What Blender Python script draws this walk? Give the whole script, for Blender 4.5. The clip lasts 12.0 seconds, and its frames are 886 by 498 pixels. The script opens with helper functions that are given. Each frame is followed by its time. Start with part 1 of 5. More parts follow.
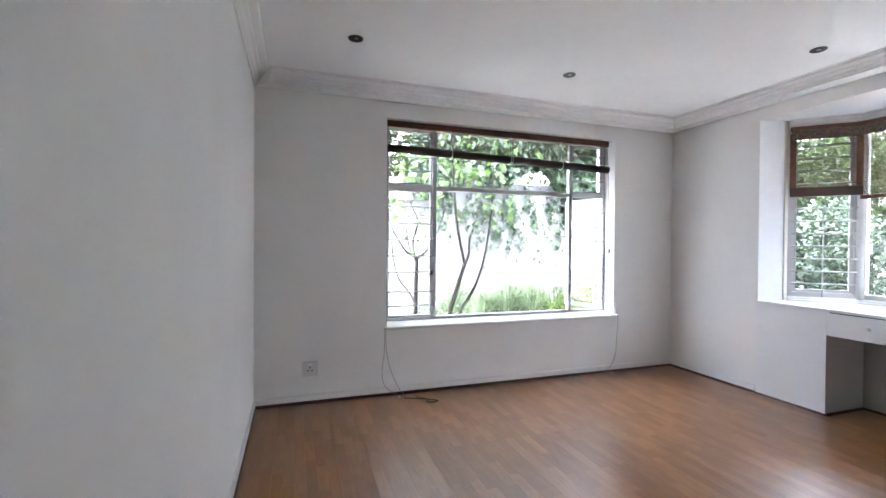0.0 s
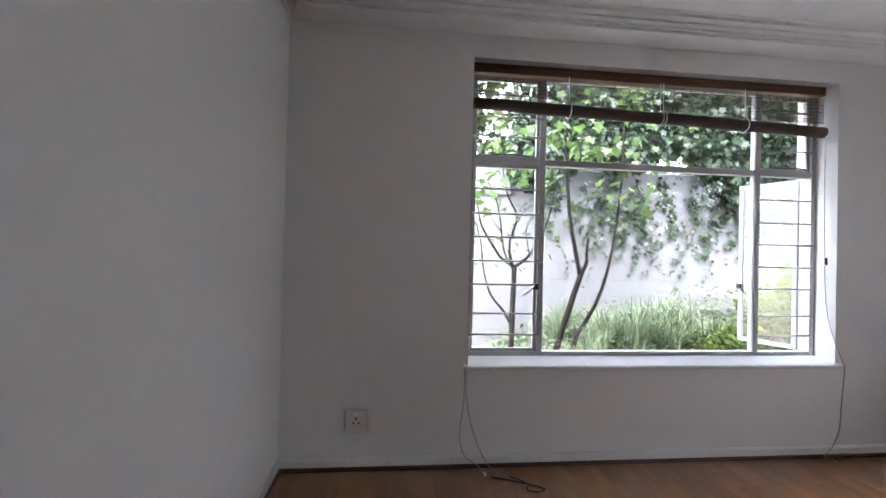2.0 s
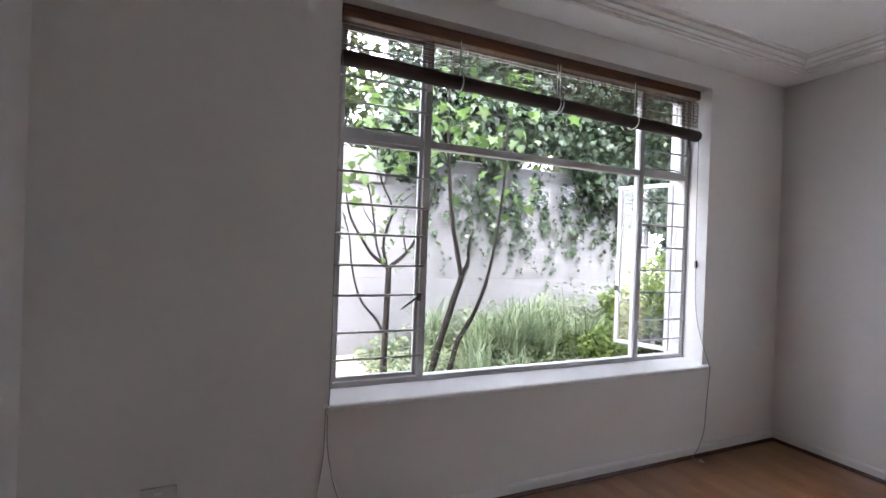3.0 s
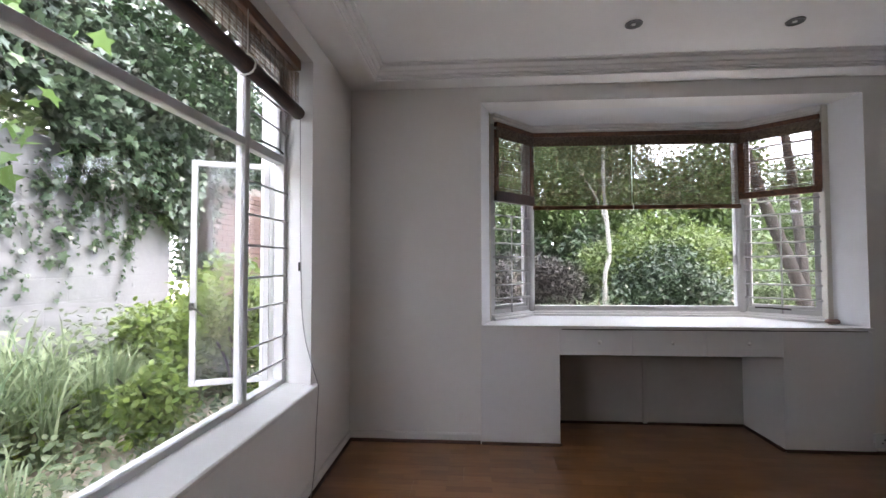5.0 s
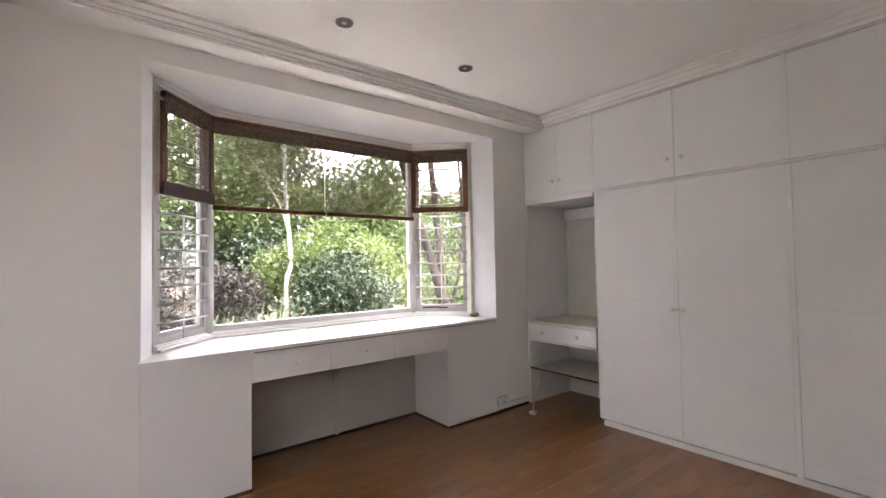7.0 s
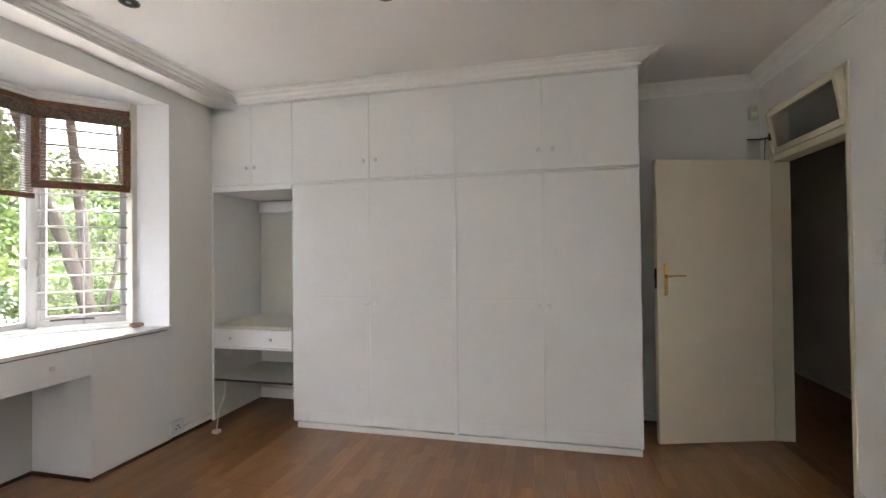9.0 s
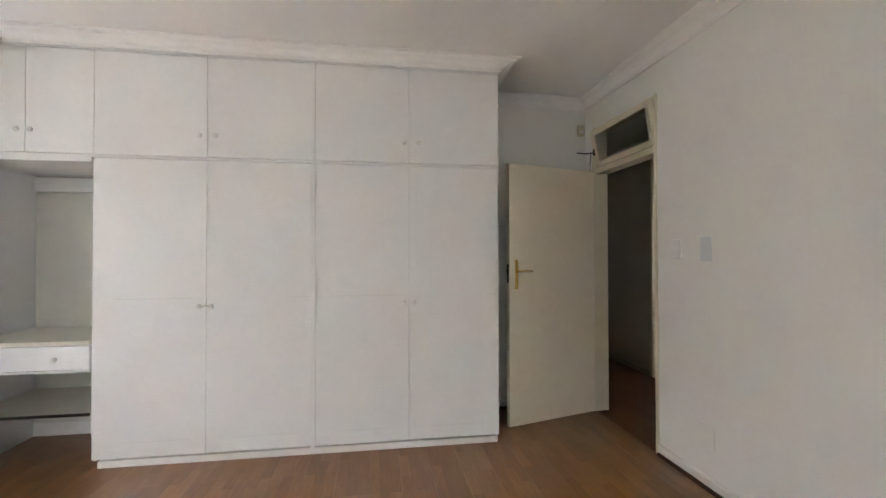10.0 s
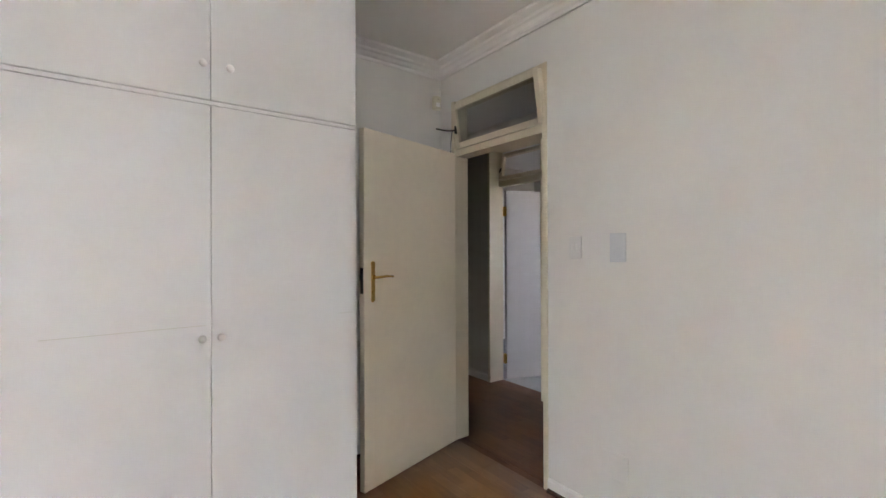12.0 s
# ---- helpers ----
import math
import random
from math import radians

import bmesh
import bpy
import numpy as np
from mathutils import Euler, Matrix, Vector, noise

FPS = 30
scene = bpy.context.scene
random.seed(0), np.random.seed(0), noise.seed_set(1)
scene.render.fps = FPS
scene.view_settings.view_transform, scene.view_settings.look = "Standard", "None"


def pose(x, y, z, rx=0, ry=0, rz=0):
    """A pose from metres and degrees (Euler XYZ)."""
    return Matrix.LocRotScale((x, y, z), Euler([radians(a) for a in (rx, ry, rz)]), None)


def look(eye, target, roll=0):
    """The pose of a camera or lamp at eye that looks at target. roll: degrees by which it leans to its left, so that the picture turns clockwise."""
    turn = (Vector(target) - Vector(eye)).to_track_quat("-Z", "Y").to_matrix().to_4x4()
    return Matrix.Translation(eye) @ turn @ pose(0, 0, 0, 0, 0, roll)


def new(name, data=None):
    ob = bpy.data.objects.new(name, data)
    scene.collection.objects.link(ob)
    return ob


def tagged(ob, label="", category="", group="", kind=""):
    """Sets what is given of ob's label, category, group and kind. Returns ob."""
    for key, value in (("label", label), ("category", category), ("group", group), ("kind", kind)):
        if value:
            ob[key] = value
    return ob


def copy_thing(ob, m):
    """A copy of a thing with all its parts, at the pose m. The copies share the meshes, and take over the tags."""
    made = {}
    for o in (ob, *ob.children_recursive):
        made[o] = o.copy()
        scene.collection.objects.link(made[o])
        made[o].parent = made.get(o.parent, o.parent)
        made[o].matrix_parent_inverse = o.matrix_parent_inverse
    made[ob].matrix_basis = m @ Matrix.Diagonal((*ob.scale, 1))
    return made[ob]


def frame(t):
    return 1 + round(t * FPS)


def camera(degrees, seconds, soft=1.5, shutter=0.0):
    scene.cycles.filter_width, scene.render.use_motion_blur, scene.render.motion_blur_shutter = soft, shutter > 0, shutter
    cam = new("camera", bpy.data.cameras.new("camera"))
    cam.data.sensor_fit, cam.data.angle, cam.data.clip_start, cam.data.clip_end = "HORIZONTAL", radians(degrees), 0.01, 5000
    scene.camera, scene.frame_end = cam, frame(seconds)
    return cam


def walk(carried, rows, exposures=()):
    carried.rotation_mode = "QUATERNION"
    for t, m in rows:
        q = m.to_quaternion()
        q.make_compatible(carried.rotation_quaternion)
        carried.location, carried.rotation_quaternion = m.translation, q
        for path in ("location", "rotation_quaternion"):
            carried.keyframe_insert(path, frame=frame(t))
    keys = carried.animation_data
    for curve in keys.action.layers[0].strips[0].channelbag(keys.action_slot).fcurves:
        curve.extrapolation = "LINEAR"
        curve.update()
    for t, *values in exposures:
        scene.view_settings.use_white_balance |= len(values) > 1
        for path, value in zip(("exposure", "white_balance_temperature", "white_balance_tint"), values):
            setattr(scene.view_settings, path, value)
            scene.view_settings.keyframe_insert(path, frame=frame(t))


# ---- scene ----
cam = camera(90.6, 12.0)
PATH = [
    (0, (0.314, 0.22, 1.361), (0.955, 2.113, 1.338), 0.4),
    (0.5, (0.416, 0.462, 1.34), (0.822, 2.42, 1.334), 0.6),
    (1, (0.467, 0.792, 1.293), (0.749, 2.772, 1.31), 1.0),
    (1.5, (0.605, 1.112, 1.267), (0.811, 3.101, 1.299), 1.1),
    (2, (0.649, 1.472, 1.286), (0.862, 3.461, 1.306), 1.4),
    (2.5, (0.681, 1.781, 1.344), (1.106, 3.736, 1.35), 1.7),
    (2.7, (0.723, 1.892, 1.349), (1.273, 3.815, 1.348), 1.9),
    (4.3, (0.91, 2.86, 1.331), (2.721, 3.704, 1.367), 0.7),
    (4.5, (0.972, 2.972, 1.314), (2.862, 3.615, 1.366), 0.3),
    (5, (1.109, 3.173, 1.312), (3.103, 3.312, 1.378), -0.1),
    (5.5, (1.284, 3.298, 1.304), (3.268, 3.057, 1.378), -0.2),
    (6, (1.424, 3.353, 1.363), (3.303, 2.669, 1.424), -0.5),
    (6.5, (1.483, 3.319, 1.369), (3.216, 2.324, 1.439), -0.7),
    (6.7, (1.485, 3.299, 1.362), (3.161, 2.21, 1.432), -0.9),
    (8.3, (1.581, 3.328, 1.415), (2.48, 1.541, 1.431), -0.6),
    (8.5, (1.571, 3.27, 1.405), (2.372, 1.438, 1.417), -0.8),
    (9, (1.626, 3.163, 1.367), (2.078, 1.215, 1.394), -0.6),
    (9.5, (1.737, 3.089, 1.362), (1.809, 1.09, 1.386), -0.3),
    (10, (1.855, 3.026, 1.327), (1.555, 1.048, 1.354), -0.1),
    (10.5, (1.944, 2.861, 1.272), (1.349, 0.952, 1.302), -0.3),
    (11, (1.959, 2.582, 1.289), (1.121, 0.767, 1.309), -0.2),
    (11.5, (1.942, 2.328, 1.302), (0.936, 0.599, 1.315), -0.2),
    (12, (1.927, 1.987, 1.352), (0.744, 0.374, 1.356), -0.2),
]
walk(cam, [(t, look(eye, target, roll)) for t, eye, target, roll in PATH],
     exposures=[(0, 4.62, 6200, 12), (0.8, 4.17, 6200, 12), (1.5, 3.81, 6200, 13), (2.5, 3.59, 6550, 18), (4.5, 3.23, 6500, 15), (5.5, 3.48, 7200, 18), (6.5, 4.00, 7500, 20), (8.5, 4.36, 7250, 13), (9.5, 4.73, 7300, 12), (10.5, 4.98, 7300, 12), (12, 5.26, 7000, 13)])

# ---- light ----
world = bpy.data.worlds.new("overcast_sky")
scene.world = world
world.use_nodes = True
wn = world.node_tree.nodes
sky = wn.new("ShaderNodeTexSky")
sky.sky_type = "NISHITA"
sky.sun_disc = False
sky.sun_elevation = radians(56)
sky.sun_rotation = radians(202)
sky.dust_density = 4.0
sky.air_density = 1.2
soften = wn.new("ShaderNodeMix")
soften.data_type = "RGBA"
soften.inputs[0].default_value = 0.75
soften.inputs[7].default_value = (9.7, 10.6, 12.4, 1)
world.node_tree.links.new(sky.outputs[0], soften.inputs[6])
world.node_tree.links.new(soften.outputs[2], wn["Background"].inputs[0])
wn["Background"].inputs[1].default_value = 0.15
sun = new("sun", bpy.data.lights.new("sun", "SUN"))
sun.data.energy = 0.6
sun.data.angle = radians(45)
sun.data.color = (1.0, 0.96, 0.9)
sun.matrix_world = look((-2, -8, 16), (2, 2, 0))

# ---- helpers for meshes ----
def mesh_ob(name, bm, mat, smooth=False):
    me = bpy.data.meshes.new(name)
    bmesh.ops.recalc_face_normals(bm, faces=bm.faces)
    bm.to_mesh(me)
    bm.free()
    if mat:
        me.materials.append(mat)
    if smooth:
        for p in me.polygons:
            p.use_smooth = True
    return new(name, me)


def part(name, bm, mat, parent, label="", smooth=False):
    ob = mesh_ob(name, bm, mat, smooth)
    ob.parent = parent
    if label:
        ob["label"] = label
    return ob


def thing(name, label, category, group="", kind="", at=(0, 0, 0)):
    ob = new(name)
    ob.location = at
    ob.empty_display_size = 0.05
    return tagged(ob, label, category, group, kind)


def structure(name, bm, mat, label, category, smooth=False):
    return tagged(mesh_ob(name, bm, mat, smooth), label, category, "", "structure")


def box(bm, x0, y0, z0, x1, y1, z1, bevel=0.0, m=None, seg=1):
    r = bmesh.ops.create_cube(bm, size=1)
    vs = r["verts"]
    t = Matrix.Translation(((x0 + x1) / 2, (y0 + y1) / 2, (z0 + z1) / 2)) @ Matrix.Diagonal((abs(x1 - x0), abs(y1 - y0), abs(z1 - z0), 1))
    bmesh.ops.transform(bm, matrix=(m @ t) if m else t, verts=vs)
    if bevel:
        es = list({e for v in vs for e in v.link_edges})
        bmesh.ops.bevel(bm, geom=es, offset=bevel, segments=seg, affect="EDGES", profile=0.5)
    return bm


def B(*a, bevel=0.0, m=None, seg=1):
    return box(bmesh.new(), *a, bevel=bevel, m=m, seg=seg)


def along(p0, p1):
    """Frame with x running from p0 to p1 in plan, z up, y to the left of that run."""
    d = Vector((p1[0] - p0[0], p1[1] - p0[1], 0))
    return Matrix.Translation((p0[0], p0[1], 0)) @ Matrix.Rotation(math.atan2(d.y, d.x), 4, "Z"), d.length


def cyl(bm, p0, p1, r0, r1=None, seg=12):
    p0, p1 = Vector(p0), Vector(p1)
    d = p1 - p0
    m = Matrix.Translation((p0 + p1) / 2) @ d.to_track_quat("Z", "Y").to_matrix().to_4x4()
    bmesh.ops.create_cone(bm, cap_ends=True, segments=seg, radius1=r0, radius2=r0 if r1 is None else r1, depth=d.length, matrix=m)
    return bm


def smooth_line(pts, n=6):
    """Catmull-Rom through the points."""
    P = [Vector(p) for p in pts]
    P = [P[0] * 2 - P[1]] + P + [P[-1] * 2 - P[-2]]
    out = []
    for i in range(1, len(P) - 2):
        a, b, c, d = P[i - 1], P[i], P[i + 1], P[i + 2]
        for k in range(n):
            t = k / n
            out.append(0.5 * ((2 * b) + (c - a) * t + (2 * a - 5 * b + 4 * c - d) * t * t + (3 * b - a - 3 * c + d) * t ** 3))
    out.append(P[-2])
    return out


def tube(bm, pts, r0, r1=None, seg=8, rough=0.0):
    """A tapered round bar along the points."""
    r1 = r0 if r1 is None else r1
    rings = []
    n = len(pts)
    for i, p in enumerate(pts):
        p = Vector(p)
        d = (Vector(pts[min(i + 1, n - 1)]) - Vector(pts[max(i - 1, 0)])).normalized()
        q = d.to_track_quat("Z", "Y")
        r = r0 + (r1 - r0) * i / (n - 1)
        ring = []
        for k in range(seg):
            a = 2 * math.pi * k / seg
            rr = r * (1 + rough * (noise.noise(p * 9 + Vector((k, 0, 0))))) if rough else r
            ring.append(bm.verts.new(p + q @ Vector((math.cos(a) * rr, math.sin(a) * rr, 0))))
        rings.append(ring)
    for a, b in zip(rings, rings[1:]):
        for k in range(seg):
            bm.faces.new((a[k], a[(k + 1) % seg], b[(k + 1) % seg], b[k]))
    bm.faces.new(rings[0])
    bm.faces.new(rings[-1])
    return bm


def sweep(bm, profile, p0, p1, inward, ends=((0, 0), (0, 0))):
    """A moulding: profile of (depth from the wall, height) run from p0 to p1 along a wall; inward is the plan direction away from the wall.
    ends: how far each end is shortened per metre of depth (mitres)."""
    p0, p1, inward = Vector((*p0, 0)), Vector((*p1, 0)), Vector((*inward, 0))
    run = (p1 - p0).normalized()
    rows = []
    for p, s in ((p0, ends[0]), (p1, ends[1])):
        rows.append([bm.verts.new(p + inward * d + run * (s[0] + s[1] * d) + Vector((0, 0, z))) for d, z in profile])
    n = len(profile)
    for i in range(n):
        j = (i + 1) % n
        bm.faces.new((rows[0][i], rows[0][j], rows[1][j], rows[1][i]))
    bm.faces.new(rows[0])
    bm.faces.new(rows[1])
    return bm


# ---- materials ----
def mat_base(name, color, rough=0.6, metal=0.0, var=0.06, scale=6.0, bump=0.0, bump_scale=120.0, stain=0.0, stain_color=None, spec=0.5, courses=0.0, rvar=0.0):
    """Paint, metal or stone: colour broken up at two scales, with fine relief."""
    m = bpy.data.materials.new(name)
    m.use_nodes = True
    nt = m.node_tree
    N, Lk = nt.nodes, nt.links
    b = N["Principled BSDF"]
    b.inputs["Roughness"].default_value = rough
    b.inputs["Metallic"].default_value = metal
    b.inputs["Specular IOR Level"].default_value = spec
    tc = N.new("ShaderNodeNewGeometry")
    n1 = N.new("ShaderNodeTexNoise")
    n1.inputs["Scale"].default_value = scale
    n1.inputs["Detail"].default_value = 5
    n2 = N.new("ShaderNodeTexNoise")
    n2.inputs["Scale"].default_value = scale * 9
    n2.inputs["Detail"].default_value = 3
    for n in (n1, n2):
        Lk.new(tc.outputs["Position"], n.inputs["Vector"])
    add = N.new("ShaderNodeMath")
    add.operation = "ADD"
    Lk.new(n1.outputs[0], add.inputs[0])
    mul = N.new("ShaderNodeMath")
    mul.operation = "MULTIPLY"
    mul.inputs[1].default_value = 0.4
    Lk.new(n2.outputs[0], mul.inputs[0])
    Lk.new(mul.outputs[0], add.inputs[1])
    ramp = N.new("ShaderNodeMapRange")
    ramp.inputs[1].default_value, ramp.inputs[2].default_value = 0.4, 1.0
    ramp.inputs[3].default_value, ramp.inputs[4].default_value = 1 - var, 1 + var
    Lk.new(add.outputs[0], ramp.inputs[0])
    vm = N.new("ShaderNodeVectorMath")
    vm.operation = "SCALE"
    vm.inputs[0].default_value = color[:3]
    Lk.new(ramp.outputs[0], vm.inputs["Scale"])
    out = vm.outputs[0]
    if stain:
        n3 = N.new("ShaderNodeTexNoise")
        n3.inputs["Scale"].default_value = scale * 0.45
        n3.inputs["Detail"].default_value = 7
        n3.inputs["Roughness"].default_value = 0.65
        Lk.new(tc.outputs["Position"], n3.inputs["Vector"])
        mr = N.new("ShaderNodeMapRange")
        mr.inputs[1].default_value, mr.inputs[2].default_value = 0.5, 0.72
        mr.inputs[4].default_value = stain
        Lk.new(n3.outputs[0], mr.inputs[0])
        mx = N.new("ShaderNodeMix")
        mx.data_type = "RGBA"
        Lk.new(mr.outputs[0], mx.inputs[0])
        Lk.new(out, mx.inputs[6])
        mx.inputs[7].default_value = (*(stain_color or [c * 0.6 for c in color[:3]]), 1)
        out = mx.outputs[2]
    Lk.new(out, b.inputs["Base Color"])
    if rvar:
        mr = N.new("ShaderNodeMapRange")
        mr.inputs[1].default_value, mr.inputs[2].default_value = 0.3, 0.7
        mr.inputs[3].default_value, mr.inputs[4].default_value = rough - rvar, rough + rvar
        Lk.new(n1.outputs[0], mr.inputs[0])
        Lk.new(mr.outputs[0], b.inputs["Roughness"])
    if bump:
        n4 = N.new("ShaderNodeTexNoise")
        n4.inputs["Scale"].default_value = bump_scale
        n4.inputs["Detail"].default_value = 4
        Lk.new(tc.outputs["Position"], n4.inputs["Vector"])
        bp = N.new("ShaderNodeBump")
        bp.inputs["Strength"].default_value = bump
        bp.inputs["Distance"].default_value = 0.004
        Lk.new(n4.outputs[0], bp.inputs["Height"])
        Lk.new(bp.outputs[0], b.inputs["Normal"])
        if courses:
            # blocks showing faintly through the render
            turn = N.new("ShaderNodeMapping")
            turn.inputs["Rotation"].default_value = (radians(90), 0, 0)
            br = N.new("ShaderNodeTexBrick")
            br.inputs["Scale"].default_value = 1.0
            br.inputs["Brick Width"].default_value = courses * 2
            br.inputs["Row Height"].default_value = courses
            br.inputs["Mortar Size"].default_value = 0.008
            br.inputs["Mortar Smooth"].default_value = 0.6
            b2 = N.new("ShaderNodeBump")
            b2.inputs["Strength"].default_value = 0.3
            b2.inputs["Distance"].default_value = 0.008
            b2.invert = True
            Lk.new(tc.outputs["Position"], turn.inputs[0])
            Lk.new(turn.outputs[0], br.inputs[0])
            Lk.new(br.outputs["Fac"], b2.inputs["Height"])
            Lk.new(bp.outputs[0], b2.inputs["Normal"])
            Lk.new(b2.outputs[0], b.inputs["Normal"])
    return m


def mat_wood(name, dark, light, rough=0.5, axis="x", scale=1.0):
    """Stained wood with grain drawn out along an axis."""
    m = bpy.data.materials.new(name)
    m.use_nodes = True
    nt = m.node_tree
    N, Lk = nt.nodes, nt.links
    b = N["Principled BSDF"]
    b.inputs["Roughness"].default_value = rough
    g = N.new("ShaderNodeNewGeometry")
    mp = N.new("ShaderNodeMapping")
    s = {"x": (3, 60, 60), "y": (60, 3, 60), "z": (60, 60, 3)}[axis]
    mp.inputs["Scale"].default_value = [v * scale for v in s]
    Lk.new(g.outputs["Position"], mp.inputs[0])
    n = N.new("ShaderNodeTexNoise")
    n.inputs["Scale"].default_value = 1
    n.inputs["Detail"].default_value = 6
    n.inputs["Distortion"].default_value = 0.6
    Lk.new(mp.outputs[0], n.inputs["Vector"])
    r = N.new("ShaderNodeValToRGB")
    r.color_ramp.elements[0].position, r.color_ramp.elements[1].position = 0.35, 0.68
    r.color_ramp.elements[0].color, r.color_ramp.elements[1].color = (*dark, 1), (*light, 1)
    Lk.new(n.outputs[0], r.inputs[0])
    Lk.new(r.outputs[0], b.inputs["Base Color"])
    bp = N.new("ShaderNodeBump")
    bp.inputs["Strength"].default_value = 0.25
    bp.inputs["Distance"].default_value = 0.002
    Lk.new(n.outputs[0], bp.inputs["Height"])
    Lk.new(bp.outputs[0], b.inputs["Normal"])
    return m


def mat_laminate(name, tones, rough=0.32, coat=0.0):
    """Three-strip laminate: short strips of differing tone along y, grain, scuffs in the gloss."""
    m = bpy.data.materials.new(name)
    m.use_nodes = True
    nt = m.node_tree
    N, Lk = nt.nodes, nt.links
    b = N["Principled BSDF"]
    b.inputs["Coat Weight"].default_value = coat
    b.inputs["Coat Roughness"].default_value = 0.34
    g = N.new("ShaderNodeNewGeometry")
    mp = N.new("ShaderNodeMapping")
    mp.inputs["Rotation"].default_value = (0, 0, radians(90))
    Lk.new(g.outputs["Position"], mp.inputs[0])
    br = N.new("ShaderNodeTexBrick")
    br.offset = 0.37
    br.inputs["Scale"].default_value = 1.0
    br.inputs["Brick Width"].default_value = 0.27
    br.inputs["Row Height"].default_value = 0.19 / 3
    br.inputs["Mortar Size"].default_value = 0.0006
    br.inputs["Mortar Smooth"].default_value = 0.5
    br.inputs["Bias"].default_value = 0.0
    br.inputs["Color1"].default_value = (0, 0, 0, 1)
    br.inputs["Color2"].default_value = (1, 1, 1, 1)
    br.inputs["Mortar"].default_value = (0.1, 0.1, 0.1, 1)
    Lk.new(mp.outputs[0], br.inputs[0])
    mg = N.new("ShaderNodeMapping")
    mg.inputs["Scale"].default_value = (42, 6, 42)
    Lk.new(g.outputs["Position"], mg.inputs[0])
    gr = N.new("ShaderNodeTexNoise")
    gr.inputs["Scale"].default_value = 1
    gr.inputs["Detail"].default_value = 6
    gr.inputs["Distortion"].default_value = 0.8
    Lk.new(mg.outputs[0], gr.inputs["Vector"])
    oi = N.new("ShaderNodeObjectInfo")
    mix = N.new("ShaderNodeMath")
    mix.operation = "MULTIPLY_ADD"
    mix.inputs[1].default_value = 0.36
    Lk.new(br.outputs["Color"], mix.inputs[0])
    m2 = N.new("ShaderNodeMath")
    m2.operation = "MULTIPLY"
    m2.inputs[1].default_value = 0.56
    Lk.new(gr.outputs[0], m2.inputs[0])
    Lk.new(m2.outputs[0], mix.inputs[2])
    m3 = N.new("ShaderNodeMath")
    m3.operation = "MULTIPLY_ADD"
    m3.inputs[1].default_value = 0.09
    Lk.new(oi.outputs["Random"], m3.inputs[0])
    Lk.new(mix.outputs[0], m3.inputs[2])
    r = N.new("ShaderNodeValToRGB")
    r.color_ramp.elements[0].color = (*tones[0], 1)
    r.color_ramp.elements[1].color = (*tones[2], 1)
    e = r.color_ramp.elements.new(0.5)
    e.color = (*tones[1], 1)
    Lk.new(m3.outputs[0], r.inputs[0])
    Lk.new(r.outputs[0], b.inputs["Base Color"])
    sc = N.new("ShaderNodeTexNoise")
    sc.inputs["Scale"].default_value = 3.5
    sc.inputs["Detail"].default_value = 3
    Lk.new(g.outputs["Position"], sc.inputs["Vector"])
    mr = N.new("ShaderNodeMapRange")
    mr.inputs[1].default_value, mr.inputs[2].default_value = 0.35, 0.7
    mr.inputs[3].default_value, mr.inputs[4].default_value = rough - 0.02, rough + 0.04
    Lk.new(sc.outputs[0], mr.inputs[0])
    Lk.new(mr.outputs[0], b.inputs["Roughness"])
    bp = N.new("ShaderNodeBump")
    bp.inputs["Strength"].default_value = 0.12
    bp.inputs["Distance"].default_value = 0.001
    Lk.new(gr.outputs[0], bp.inputs["Height"])
    Lk.new(bp.outputs[0], b.inputs["Normal"])
    return m


def mat_leaf(name, dark, light, trans=0.35, rough=0.45):
    """Leaves: tone by leaf, part of the light passing through."""
    m = bpy.data.materials.new(name)
    m.use_nodes = True
    nt = m.node_tree
    N, Lk = nt.nodes, nt.links
    b = N["Principled BSDF"]
    b.inputs["Roughness"].default_value = rough
    g = N.new("ShaderNodeNewGeometry")
    n = N.new("ShaderNodeTexNoise")
    n.inputs["Scale"].default_value = 1.7
    n.inputs["Detail"].default_value = 4
    Lk.new(g.outputs["Position"], n.inputs["Vector"])
    a = N.new("ShaderNodeMath")
    a.operation = "MULTIPLY_ADD"
    a.inputs[1].default_value = 0.6
    Lk.new(g.outputs["Random Per Island"], a.inputs[0])
    s = N.new("ShaderNodeMath")
    s.operation = "MULTIPLY"
    s.inputs[1].default_value = 0.5
    Lk.new(n.outputs[0], s.inputs[0])
    Lk.new(s.outputs[0], a.inputs[2])
    r = N.new("ShaderNodeValToRGB")
    r.color_ramp.elements[0].color, r.color_ramp.elements[1].color = (*dark, 1), (*light, 1)
    r.color_ramp.elements[0].position, r.color_ramp.elements[1].position = 0.15, 0.85
    Lk.new(a.outputs[0], r.inputs[0])
    Lk.new(r.outputs[0], b.inputs["Base Color"])
    t = N.new("ShaderNodeBsdfTranslucent")
    Lk.new(r.outputs[0], t.inputs[0])
    mx = N.new("ShaderNodeMixShader")
    mx.inputs[0].default_value = trans
    Lk.new(b.outputs[0], mx.inputs[1])
    Lk.new(t.outputs[0], mx.inputs[2])
    Lk.new(mx.outputs[0], N["Material Output"].inputs[0])
    return m


def mat_glass(name, tint=(1, 1, 1), rough=0.0):
    m = bpy.data.materials.new(name)
    m.use_nodes = True
    b = m.node_tree.nodes["Principled BSDF"]
    b.inputs["Base Color"].default_value = (*tint, 1)
    b.inputs["Transmission Weight"].default_value = 1.0
    b.inputs["Roughness"].default_value = rough
    b.inputs["IOR"].default_value = 1.45
    return m


